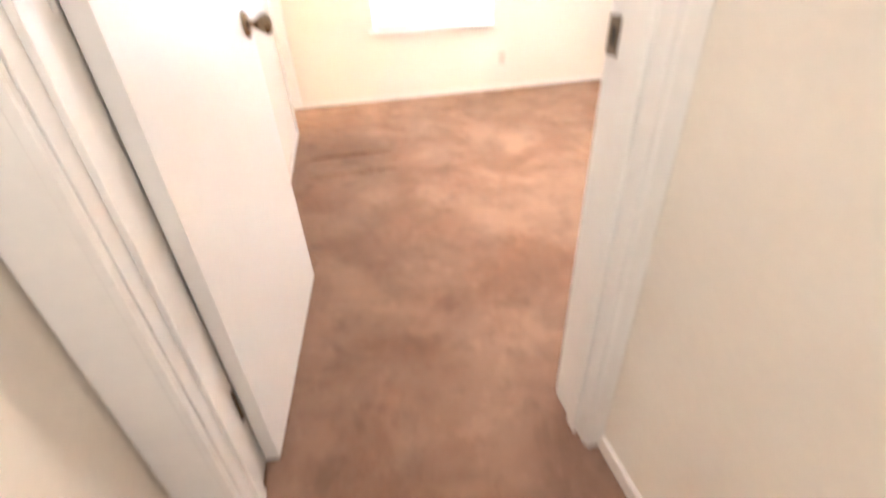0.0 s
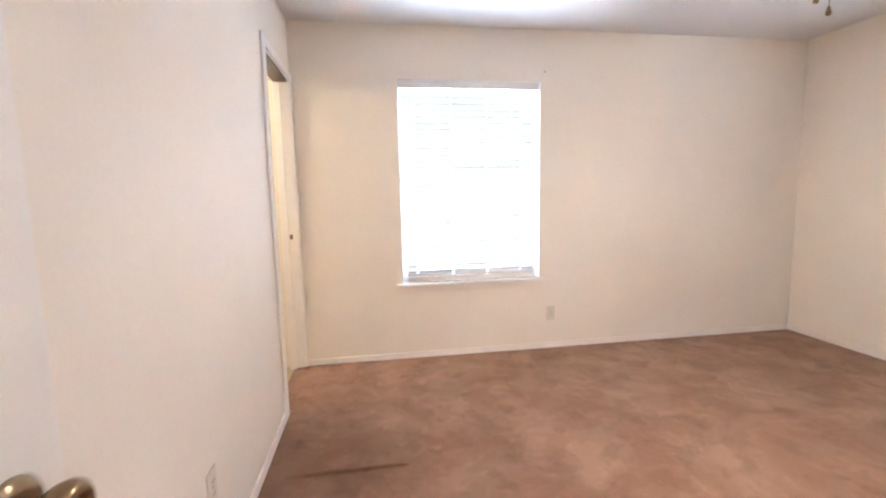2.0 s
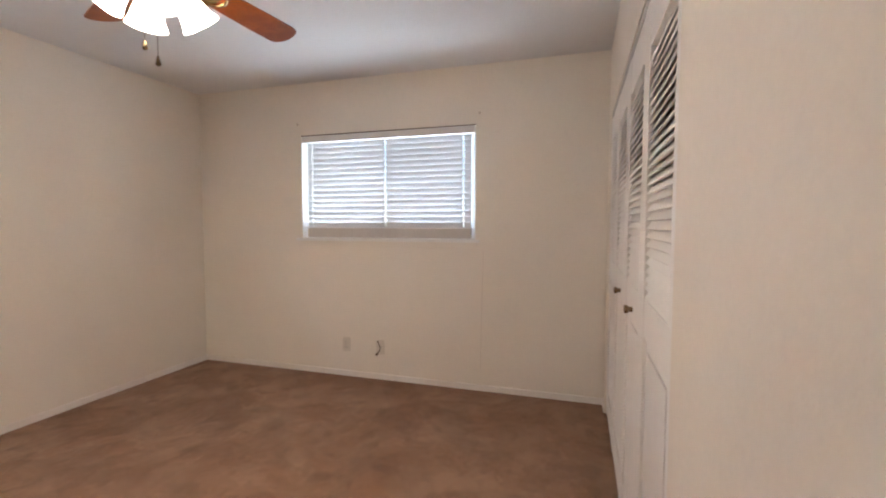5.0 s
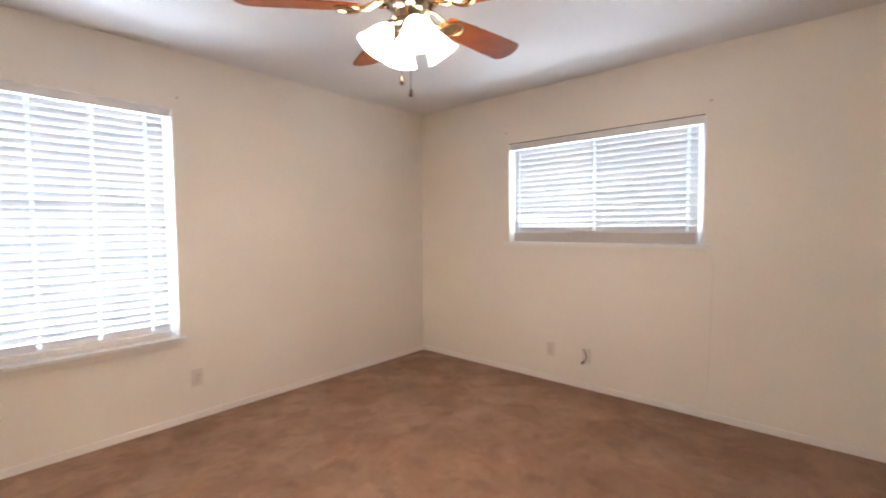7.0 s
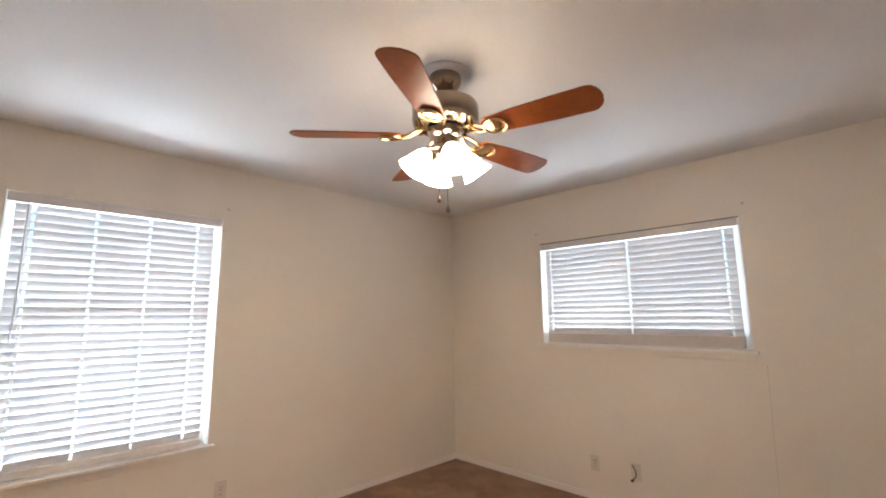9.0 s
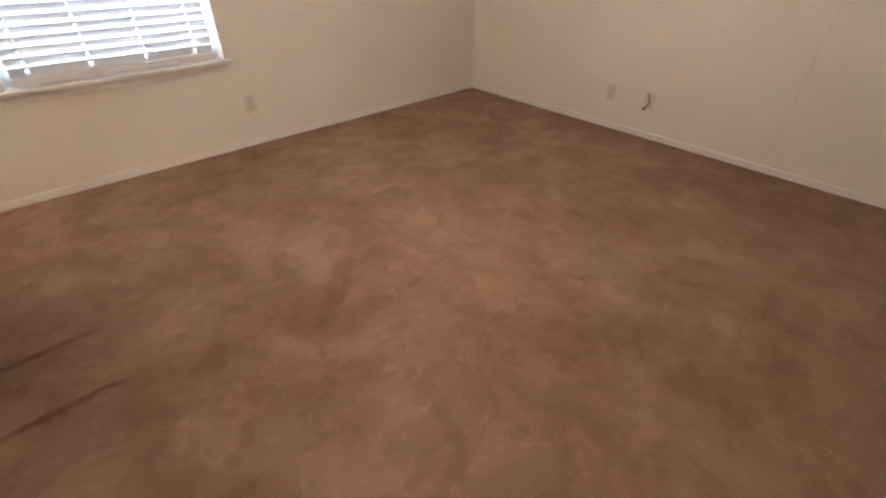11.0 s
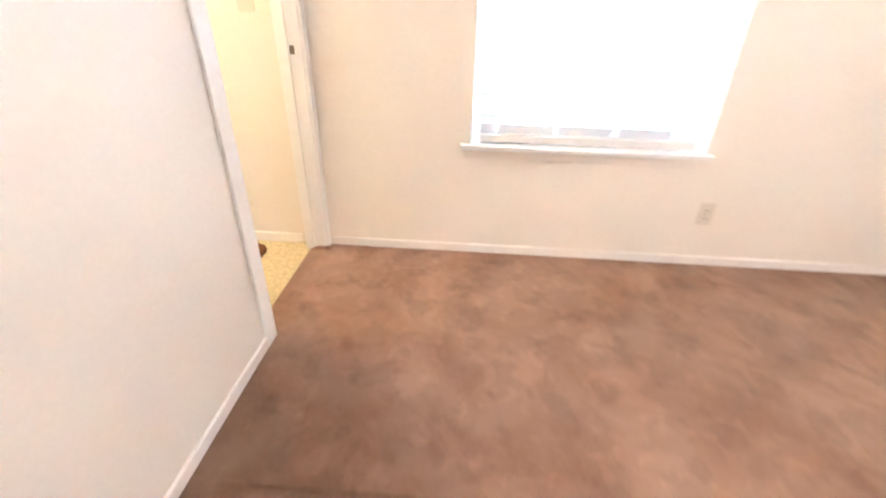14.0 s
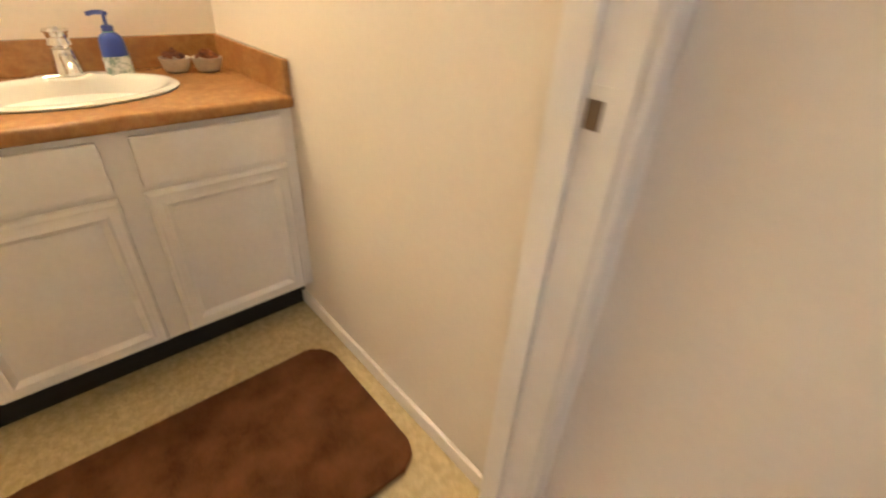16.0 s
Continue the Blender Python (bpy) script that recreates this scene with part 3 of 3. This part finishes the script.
    if wand:
        part("tilt_wand", tube([(wand, y - 0.036, h - 0.06), (wand, y - 0.040, h * 0.75), (wand - 0.004, y - 0.044, h * 0.46)], 0.0045), M_BLIND, top, "thin clear tilt wand", True)
    return top


M1 = pose(W1[0], 0, W1[2])
window("window_1", M1, W1[1] - W1[0], W1[3] - W1[2], False, "white single-hung window with painted sill and apron")
blind(M1, W1[1] - W1[0], W1[3] - W1[2], radians(-70), 0.0455, (0.12, 0.395, 0.665, 0.935), 0.045, 0.095, "white two-inch slat blind lowered, slats half closed")
M2 = pose(EAST, W2[1], W2[2], 0, 0, -90)
window("window_2", M2, W2[1] - W2[0], W2[3] - W2[2], True, "wide white sliding window with painted sill and apron")
blind(M2, W2[1] - W2[0], W2[3] - W2[2], radians(-67), 0.0455, (0.085, 0.755, 1.405), 0.085, 0, "wide white slat blind lowered, thick stacked bottom")


# ---- wall plates ----
def outlet(m, label):
    top = empty("wall_outlet", m, label, "outlet", "wall outlets")
    part("plate", boxes((-0.036, 0.036, -0.006, 0.0, -0.058, 0.058), bevel=0.003), M_PLATE, top)
    for z in (-0.021, 0.021):
        s = part("socket", boxes((-0.017, 0.017, -0.009, -0.0062, z - 0.014, z + 0.014), bevel=0.002), M_PLATE, top)
        for x in (-0.007, 0.007):
            part("slot", boxes((x - 0.0015, x + 0.0015, -0.0096, -0.0091, z - 0.004, z + 0.005)), M_DARK, s)
    part("screw", boxes((-0.003, 0.003, -0.0078, -0.0062, -0.003, 0.003), bevel=0.0008), M_NICKEL, top)
    return top


outlet(pose(1.906, 0, 0.284), "ivory duplex outlet plate on the wall below the window")
outlet(pose(EAST, -1.476, 0.266, 0, 0, -90), "ivory duplex outlet plate on the cream wall")
outlet(pose(0, -1.889, 0.345, 0, 0, 90), "ivory duplex outlet plate near the carpet creases")

coax = empty("cable_outlet", pose(EAST, -1.785, 0.266, 0, 0, -90), "ivory wall plate with a curled dark coaxial cable", "cable outlet")
part("plate", boxes((-0.036, 0.036, -0.005, 0.0, -0.058, 0.058), bevel=0.003), M_PLATE, coax)
part("cable", tube([(-0.022 + 0.03 * math.sin(a), -0.012 - 0.02 * math.sin(a / 2), 0.045 - 0.032 * a + 0.004 * math.cos(2 * a)) for a in [k * 0.3 for k in range(11)]], 0.0052), M_CABLE, coax, "dark coaxial cable stub", True)
part("plug", lathe([(0, 0), (0.010, 0), (0.010, 0.018), (0.006, 0.020), (0, 0.020)], 12, pose(-0.018, -0.020, -0.052, 90, 0, 0)), M_NICKEL, coax, smooth=True)

switch = empty("light_switch", pose(-0.235, 0, 1.165), "ivory light switch plate on the bathroom wall", "light switch")
part("plate", boxes((-0.036, 0.036, -0.006, 0.0, -0.058, 0.058), bevel=0.003), M_PLATE, switch)
part("toggle", boxes((-0.005, 0.005, -0.016, -0.006, -0.004, 0.010), bevel=0.002), M_PLATE, switch)


def wall_mark(m, w, h, label):
    bm = boxes((-w / 2, w / 2, -0.0015, 0.0, -h / 2, h / 2), bevel=0.0005)
    ob = part("wall_mark", bm, M_MARK)
    ob.matrix_basis = m
    return tagged(ob, label, "wall mark")


wall_mark(pose(EAST, -1.035, 2.105, 0, 0, -90), 0.016, 0.016, "small brown screw hole in the wall above the window")
wall_mark(pose(EAST, -2.603, 2.090, 0, 0, -90), 0.016, 0.016, "small brown screw hole in the wall above the window")
wall_mark(pose(1.846, 0, 2.141), 0.014, 0.014, "small brown screw hole in the wall above the window")
wall_mark(pose(EAST, -2.625, 0.62, 0, 1.2, -90), 0.0016, 0.9, "faint vertical hairline crack in the cream paint")


# ---- ceiling fan ----
fan = empty("ceiling_fan", pose(FAN[0], FAN[1], H), "five-blade ceiling fan, cherry blades, nickel body, lit glass shades", "ceiling fan")
part("medallion", lathe([(0, 0), (0.112, 0), (0.112, -0.006), (0.100, -0.012), (0.07, -0.013), (0, -0.013)], 40), M_CEIL, fan, "white ceiling plate", True)
part("canopy", lathe([(0, -0.0132), (0.070, -0.0132), (0.073, -0.022), (0.071, -0.045), (0.060, -0.066), (0.042, -0.082), (0.034, -0.090), (0.034, -0.100), (0.024, -0.112), (0, -0.112)], 36), M_NICKEL, fan, smooth=True)
part("downrod", lathe([(0, -0.110), (0.016, -0.110), (0.016, -0.136), (0, -0.136)], 16), M_NICKEL, fan, smooth=True)
part("motor_housing", lathe([(0, -0.122), (0.045, -0.122), (0.055, -0.130), (0.110, -0.136), (0.138, -0.146), (0.145, -0.160), (0.145, -0.222), (0.138, -0.240), (0.112, -0.252), (0.0, -0.254)], 44), M_NICKEL, fan, smooth=True)
part("switch_housing", lathe([(0, -0.253), (0.080, -0.253), (0.083, -0.265), (0.074, -0.288), (0.055, -0.300), (0.052, -0.332), (0.062, -0.340), (0.060, -0.354), (0.038, -0.368), (0.014, -0.378), (0, -0.380)], 36), M_NICKEL, fan, smooth=True)
for k in range(10):
    part("vent_rib", boxes((0.100, 0.134, -0.006, 0.006, -0.258, -0.246), bevel=0.002, m=pose(0, 0, 0, 0, 0, 36 * k)), M_GOLD, fan)


def blade_outline():
    pts = [(0.205, -0.052), (0.32, -0.062), (0.48, -0.070), (0.595, -0.072)]
    for k in range(9):
        a = -math.pi / 2 + math.pi * k / 8
        pts.append((0.612 + 0.048 * math.cos(a), 0.072 * math.sin(a)))
    pts += [(0.595, 0.072), (0.48, 0.070), (0.32, 0.062), (0.205, 0.052)]
    for k in range(1, 6):
        a = math.pi / 2 + math.pi * k / 6
        pts.append((0.205 + 0.022 * math.cos(a), 0.052 * math.sin(a)))
    out = []
    for p in pts:
        if not out or (abs(p[0] - out[-1][0]) + abs(p[1] - out[-1][1])) > 1e-4:
            out.append(p)
    return out


blade_me = mesh_of("blade", outline(blade_outline(), -0.003, 0.003, bevel=0.0015), M_BLADE)


def iron_bm():
    """A cast blade bracket: a curved arm and an open oval plate."""
    bm = tube([(0.095, 0.0, 0.036), (0.125, 0.020, 0.018), (0.158, 0.024, 0.000), (0.192, 0.014, -0.008)], 0.0085, 8)
    for pts in ([(0.095, 0.0, 0.036), (0.125, -0.020, 0.018), (0.158, -0.024, 0.000), (0.192, -0.014, -0.008)],
                [(0.190 + 0.048 * (1 - math.cos(a)), 0.044 * math.sin(a), -0.010) for a in [k * math.pi / 8 for k in range(17)]]):
        other = tube(pts, 0.0075, 8)
        tmp = bpy.data.meshes.new("tmp")
        other.to_mesh(tmp)
        other.free()
        bm.from_mesh(tmp)
        bpy.data.meshes.remove(tmp)
    plate = outline([(0.226 + 0.036 * math.cos(a), 0.037 * math.sin(a)) for a in [k * math.pi / 12 for k in range(24)]], -0.0125, -0.0045, bevel=0.002)
    tmp = bpy.data.meshes.new("tmp")
    plate.to_mesh(tmp)
    plate.free()
    bm.from_mesh(tmp)
    bpy.data.meshes.remove(tmp)
    return bm


iron_me = mesh_of("blade_iron", iron_bm(), M_GOLD, True)
for k in range(5):
    turn = pose(0, 0, -0.288, 0, 0, 67 + 72 * k) @ pose(0, 0, 0, -13, 0, 0)
    bl = new("blade", blade_me)
    bl.parent, bl.matrix_basis = fan, turn
    ir = new("blade_iron", iron_me)
    ir.parent = bl


def shade_bm():
    outer = [(0.022, 0.0), (0.029, -0.009), (0.040, -0.028), (0.048, -0.052), (0.055, -0.080), (0.068, -0.106)]
    inner = [(r - 0.003, z) for r, z in reversed(outer)]
    return lathe(outer + inner, 32)


shade_me = mesh_of("shade", shade_bm(), M_SHADE, True)
bulb_me = mesh_of("bulb", lathe([(0, -0.012), (0.012, -0.015), (0.016, -0.030), (0.025, -0.055), (0.022, -0.075), (0.010, -0.086), (0, -0.088)], 18), M_BULB, True)
for k in range(4):
    ang = 60 + 90 * k
    seat = pose(0, 0, 0, 0, 0, ang) @ pose(0.082, 0, -0.366, 0, -36, 0)
    part("lamp_arm", tube([pose(0, 0, 0, 0, 0, ang) @ Vector(p) for p in ((0.030, 0, -0.350), (0.060, 0, -0.343), (0.082, 0, -0.350), (0.092, 0, -0.372))], 0.011, 10), M_NICKEL, fan, smooth=True)
    sh = new("shade", shade_me)
    sh.parent, sh.matrix_basis = fan, seat
    sh["label"] = "lit frosted white bell glass"
    bu = new("bulb", bulb_me)
    bu.parent = sh
for x, y, z in ((0.004, -0.004, -0.628), (-0.030, 0.012, -0.585)):
    ch = part("pull_chain", tube([(x, y, -0.365), (x, y, z + 0.03)], 0.0016, 6), M_NICKEL, fan)
    part("fob", lathe([(0, 0.032), (0.004, 0.030), (0.0065, 0.018), (0.009, 0.006), (0.006, 0.0), (0, 0.0)], 14, Matrix.Translation((x, y, z))), M_BRASS, ch, smooth=True)


# ---- closet ----
def bifold(m, w, h, knob, label):
    """One leaf: louvred above, a raised flat panel below. Local x along the leaf, y 0 at the room face pointing in."""
    top = empty("closet_door", m, label, "closet door", "bifold closet leaves")
    s, d = 0.062, 0.030
    z0, z1, z2, z3 = 0.13, 0.90, 1.02, h - 0.15
    for a in (0, w - s):
        part("stile", boxes((a, a + s, -d, 0, 0, h), bevel=0.002), M_TRIM, top)
    for a, b in ((0, z0), (z1, z2), (z3, h)):
        part("rail", boxes((s + 0.0005, w - s - 0.0005, -d + 0.002, -0.002, a, b), bevel=0.002), M_TRIM, top)
    pan = boxes((s, w - s, -d + 0.010, -0.011, z0, z1))
    add_box(pan, s + 0.035, w - s - 0.035, -0.012, -0.005, z0 + 0.035, z1 - 0.035)
    part("panel", pan, M_TRIM, top)
    key = round(w, 3)
    if key not in LOUVRES:
        LOUVRES[key] = mesh_of("louvre", boxes((s, w - s, -0.0195, 0.0195, -0.0028, 0.0028), bevel=0.001), M_TRIM)
    z = z2 + 0.02
    while z < z3 - 0.01:
        lv = new("louvre", LOUVRES[key])
        lv.parent, lv.matrix_basis = top, pose(0, -0.015, z, -57, 0, 0)
        z += 0.0262
    if knob:
        part("knob", lathe([(0, 0), (0.010, 0), (0.009, 0.010), (0.016, 0.020), (0.015, 0.028), (0, 0.031)], 18, pose(knob, 0, 0.935, -90, 0, 0)), M_BRASS, top, "small brass pull knob", True)
    return top


LOUVRES = {}
lw = (CLOSET[1] - CLOSET[0] - 0.012) / 4
for k in range(4):
    bifold(pose(CLOSET[0] + 0.003 + k * (lw + 0.002), SOUTH - 0.005, 0.022), lw, 1.925, {1: lw * 0.42, 2: lw * 0.36}.get(k), "white half-louvred bifold closet leaf, closed")
track = structure("closet_track", boxes((CLOSET[0], CLOSET[1], SOUTH - 0.045, SOUTH - 0.005, CLOSET[2] - 0.03, CLOSET[2] - 0.001), bevel=0.002), M_TRACK, "grey metal track above the closet leaves", "track")

# ---- bathroom ----
VX, VL = -1.005, -0.93       # cabinet face, far end of the cabinet
vanity = empty("vanity_cabinet", pose((VX + BATH_W) / 2, VL / 2, 0), "white painted wooden vanity with two doors and drawer fronts", "vanity")
upart("body", boxes((BATH_W + 0.001, VX - 0.001, VL, -0.001, 0.136, 0.755)), M_CAB, vanity)
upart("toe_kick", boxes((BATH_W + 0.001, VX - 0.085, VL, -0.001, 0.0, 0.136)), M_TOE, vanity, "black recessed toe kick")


def framed_door(y0, y1, z0, z1):
    """A lipped door with a moulded frame round a flat sunk panel."""
    bm = bmesh.new()
    rings = []
    for inset, x in ((0.0, 0.0), (0.003, 0.010), (0.010, 0.018), (0.018, 0.016), (0.030, 0.016), (0.038, 0.019), (0.046, 0.012), (0.052, 0.007), (0.060, 0.007)):
        rings.append([bm.verts.new((VX + x, y, z)) for y, z in ((y0 + inset, z0 + inset), (y1 - inset, z0 + inset), (y1 - inset, z1 - inset), (y0 + inset, z1 - inset))])
    for a, b in zip(rings, rings[1:]):
        for k in range(4):
            bm.faces.new((a[k], a[(k + 1) % 4], b[(k + 1) % 4], b[k]))
    bm.faces.new(rings[-1])
    bm.faces.new(list(reversed(rings[0])))
    bmesh.ops.recalc_face_normals(bm, faces=bm.faces[:])
    return bm


for y0, y1 in ((-0.408, -0.034), (-0.840, -0.462)):
    upart("cabinet_door", framed_door(y0, y1, 0.140, 0.598), M_CAB, vanity)
    upart("drawer_front", boxes((VX + 0.0002, VX + 0.014, y0 + 0.004, y1 - 0.004, 0.614, 0.738), bevel=0.005), M_CAB, vanity)

SX, SY, SA, SB = -1.260, -0.458, 0.178, 0.243    # sink centre and half axes


def counter_bm():
    """The top with an oval hole, a rounded nose and a dropped front edge."""
    bm = bmesh.new()
    x0, x1, y0, y1, z0, z1 = BATH_W + 0.001, VX + 0.028, VL - 0.01, -0.001, 0.7555, 0.792
    n = 48
    hole = [(SX + (SA - 0.012) * math.cos(2 * math.pi * k / n), SY + (SB - 0.012) * math.sin(2 * math.pi * k / n)) for k in range(n)]

    def rim(x, y):
        dx, dy = x - SX, y - SY
        k = min([(b - SX) / dx for b in (x0, x1) if dx and (b - SX) / dx > 0] + [(b - SY) / dy for b in (y0, y1) if dy and (b - SY) / dy > 0])
        return SX + dx * k, SY + dy * k

    edge = [rim(*p) for p in hole]
    for cx, cy in ((x0, y0), (x0, y1), (x1, y0), (x1, y1)):
        i = min(range(n), key=lambda i: (edge[i][0] - cx) ** 2 + (edge[i][1] - cy) ** 2)
        edge[i] = (cx, cy)
    top_h = [bm.verts.new((x, y, z1)) for x, y in hole]
    top_e = [bm.verts.new((x, y, z1)) for x, y in edge]
    low_e = [bm.verts.new((x, y, z0)) for x, y in edge]
    low_h = [bm.verts.new((x, y, z0)) for x, y in hole]
    for k in range(n):
        j = (k + 1) % n
        for a, b in ((top_h, top_e), (top_e, low_e), (low_e, low_h), (low_h, top_h)):
            bm.faces.new((a[k], a[j], b[j], b[k]))
    bmesh.ops.recalc_face_normals(bm, faces=bm.faces[:])
    front = [e for e in bm.edges if all(abs(v.co.x - x1) < 1e-5 for v in e.verts) and abs(e.verts[0].co.z - e.verts[1].co.z) < 1e-6]
    bmesh.ops.bevel(bm, geom=front, offset=0.012, segments=4, profile=0.5, affect="EDGES")
    return bm


counter = empty("countertop", pose((VX + BATH_W) / 2, VL / 2, 0.756), "brown marbled laminate worktop with upstands on the vanity", "countertop")
upart("top", counter_bm(), M_COUNTER, counter, smooth=True)
upart("backsplash", boxes((BATH_W + 0.001, BATH_W + 0.021, VL - 0.01, -0.0012, 0.7925, 0.884), bevel=0.003), M_COUNTER, counter)
upart("sidesplash", boxes((BATH_W + 0.0215, VX + 0.026, -0.020, -0.0012, 0.7925, 0.884), bevel=0.003), M_COUNTER, counter)

sink = empty("bathroom_sink", pose(SX, SY, 0.792), "oval cream porcelain drop-in basin", "sink")
rim_bm = lathe([(0.93, -0.030), (0.94, 0.0006), (1.0, 0.0006), (1.01, 0.006), (0.97, 0.012), (0.90, 0.010), (0.85, -0.002), (0.78, -0.040), (0.65, -0.090), (0.40, -0.125), (0.12, -0.134), (0.0, -0.134)], 48)
rim_bm.transform(Matrix.Diagonal((SA, SB, 1, 1)))
part("basin", rim_bm, M_SINK, sink, smooth=True)
part("drain", lathe([(0, 0), (0.022, 0), (0.022, 0.003), (0.015, 0.004), (0, 0.002)], 20, Matrix.Translation((0, 0, -0.134))), M_CHROME, sink, smooth=True)

FX, FY = -1.440, -0.438
faucet = empty("faucet", pose(FX, FY, 0.7925) @ Matrix.Diagonal((1.2, 1.2, 1.12, 1)), "chrome single-lever bathroom faucet behind the basin", "faucet")
fb = lathe([(0, 0), (1.0, 0), (1.0, 0.006), (0.9, 0.012), (0.5, 0.016), (0, 0.016)], 32)
fb.transform(Matrix.Diagonal((0.026, 0.078, 1, 1)))
part("base_plate", fb, M_CHROME, faucet, smooth=True)
part("body", lathe([(0, 0.012), (0.030, 0.012), (0.028, 0.030), (0.024, 0.055), (0.022, 0.068), (0.0, 0.068)], 24), M_CHROME, faucet, smooth=True)
part("spout", tube([(0.0, 0, 0.040), (0.030, 0, 0.054), (0.070, 0, 0.056), (0.105, 0, 0.044), (0.112, 0, 0.030)], 0.012, 12), M_CHROME, faucet, smooth=True)
part("lever", lathe([(0, 0.066), (0.018, 0.068), (0.024, 0.078), (0.020, 0.092), (0.021, 0.102), (0.026, 0.108), (0.022, 0.114), (0, 0.116)], 24), M_CHROME, faucet, smooth=True)
part("lever_arm", tube([(0.0, 0, 0.108), (0.025, 0, 0.114), (0.058, 0, 0.118)], 0.006, 10), M_CHROME, faucet, smooth=True)

soap = empty("soap_bottle", pose(-1.417, -0.322, 0.7925, 0, 0, 20) @ Matrix.Diagonal((1.05, 1.05, 0.96, 1)), "clear pump bottle of green hand soap, blue pump", "soap bottle")


def oval(profile, sx, sy, steps=24):
    bm = lathe(profile, steps)
    bm.transform(Matrix.Diagonal((sx, sy, 1, 1)))
    return bm


part("bottle", oval([(0, 0.0), (0.95, 0.0), (1.0, 0.006), (0.96, 0.050), (0.86, 0.098), (0.74, 0.110), (0.46, 0.118), (0.40, 0.120), (0.40, 0.124), (0, 0.124)], 0.023, 0.034), M_SOAP, soap, smooth=True)
part("label", oval([(1.01, 0.008), (1.03, 0.010), (1.00, 0.050), (0.985, 0.056), (0.97, 0.057)], 0.023, 0.034), M_LABEL, soap, "pale printed label", True)
part("label_band", oval([(0.97, 0.0572), (0.985, 0.058), (0.91, 0.092), (0.88, 0.100), (0.76, 0.112), (0.48, 0.1205), (0.45, 0.121)], 0.023, 0.034), M_BLUE, soap, "blue label band", True)
part("collar", lathe([(0, 0.124), (0.014, 0.124), (0.014, 0.138), (0.006, 0.141), (0, 0.141)], 18), M_BLUE, soap, smooth=True)
part("pump_stem", lathe([(0, 0.140), (0.0045, 0.140), (0.0045, 0.166), (0, 0.166)], 10), M_BLUE, soap, smooth=True)
part("pump_head", tube([(0.010, 0, 0.170), (-0.004, 0, 0.172), (-0.020, -0.012, 0.171), (-0.034, -0.022, 0.166)], 0.0065, 10), M_BLUE, soap, smooth=True)


def petal_bowl(x, y, petals, label):
    top = empty("decor_bowl", pose(x, y, 0.7925), label, "bowl", "small bowls beside the sink")
    part("dish", oval([(0, 0.0), (0.70, 0.0), (0.86, 0.012), (0.98, 0.030), (1.02, 0.040), (0.97, 0.041), (0.90, 0.034), (0.0, 0.030)], 0.043, 0.043), M_BOWL, top, smooth=True)
    bm = bmesh.new()
    rnd = random.Random(int(1000 * abs(x)))
    for _ in range(26):
        a, r = rnd.uniform(0, 6.28), 0.030 * rnd.random() ** 0.5
        m = pose(r * math.cos(a), r * math.sin(a), 0.040 + 0.030 * rnd.random() * (1 - r / 0.035), rnd.uniform(-60, 60), rnd.uniform(-60, 60), rnd.uniform(0, 360)) @ Matrix.Diagonal((0.013, 0.009, 0.004, 1))
        bmesh.ops.create_icosphere(bm, subdivisions=1, radius=1.0, matrix=m)
    part("petals", bm, petals, top, "heaped dried petals", True)
    return top


petal_bowl(-1.424, -0.172, M_POTP, "small grey stoneware bowl of dark dried petals")
petal_bowl(-1.394, -0.087, M_ORANGE, "small grey stoneware bowl of orange dried petals")


def rug_bm(x0, x1, y0, y1, r):
    pts = []
    for cx, cy, a0 in ((x1 - r, y1 - r, 0), (x0 + r, y1 - r, 90), (x0 + r, y0 + r, 180), (x1 - r, y0 + r, 270)):
        for k in range(9):
            a = radians(a0 + 90 * k / 8)
            pts.append((cx + r * math.cos(a) + random.uniform(-0.002, 0.002), cy + r * math.sin(a) + random.uniform(-0.002, 0.002)))
    return outline(pts, 0.0005, 0.018, bevel=0.007)


rug = tagged(part("bath_mat", rug_bm(-0.835, -0.292, -0.94, -0.066, 0.085), M_RUG, smooth=True), "dark brown plush bath mat with rounded corners", "bath mat")

lamp = empty("bathroom_light", pose(BATH_W, -0.66, 2.15), "three lit glass globes on a nickel bar over the vanity", "wall light")
part("bar", boxes((0.0012, 0.030, -0.27, 0.27, -0.05, 0.05), bevel=0.006), M_NICKEL, lamp)
for k in (-0.18, 0.0, 0.18):
    part("socket", lathe([(0, 0), (0.03, 0), (0.03, 0.025), (0, 0.025)], 24, pose(0.0302, k, 0, 0, 90, 0)), M_NICKEL, lamp, smooth=True)
    part("globe", lathe([(0.055 * math.sin(math.pi * i / 12), 0.055 - 0.055 * math.cos(math.pi * i / 12)) for i in range(13)], 24, pose(0.0554, k, 0, 0, 90, 0)), M_BATHLAMP, lamp, "lit frosted globe", True)

hall_lamp = empty("hall_light", pose(HALL_L + 0.26, -4.62, H), "round lit glass ceiling light in the hall", "ceiling light")
part("base", lathe([(0, 0), (0.13, 0), (0.13, -0.02), (0, -0.02)], 32), M_NICKEL, hall_lamp, smooth=True)
part("globe", lathe([(0.12, -0.0202), (0.12, -0.04), (0.10, -0.070), (0.06, -0.09), (0, -0.10)], 32), M_HALLLAMP, hall_lamp, smooth=True)
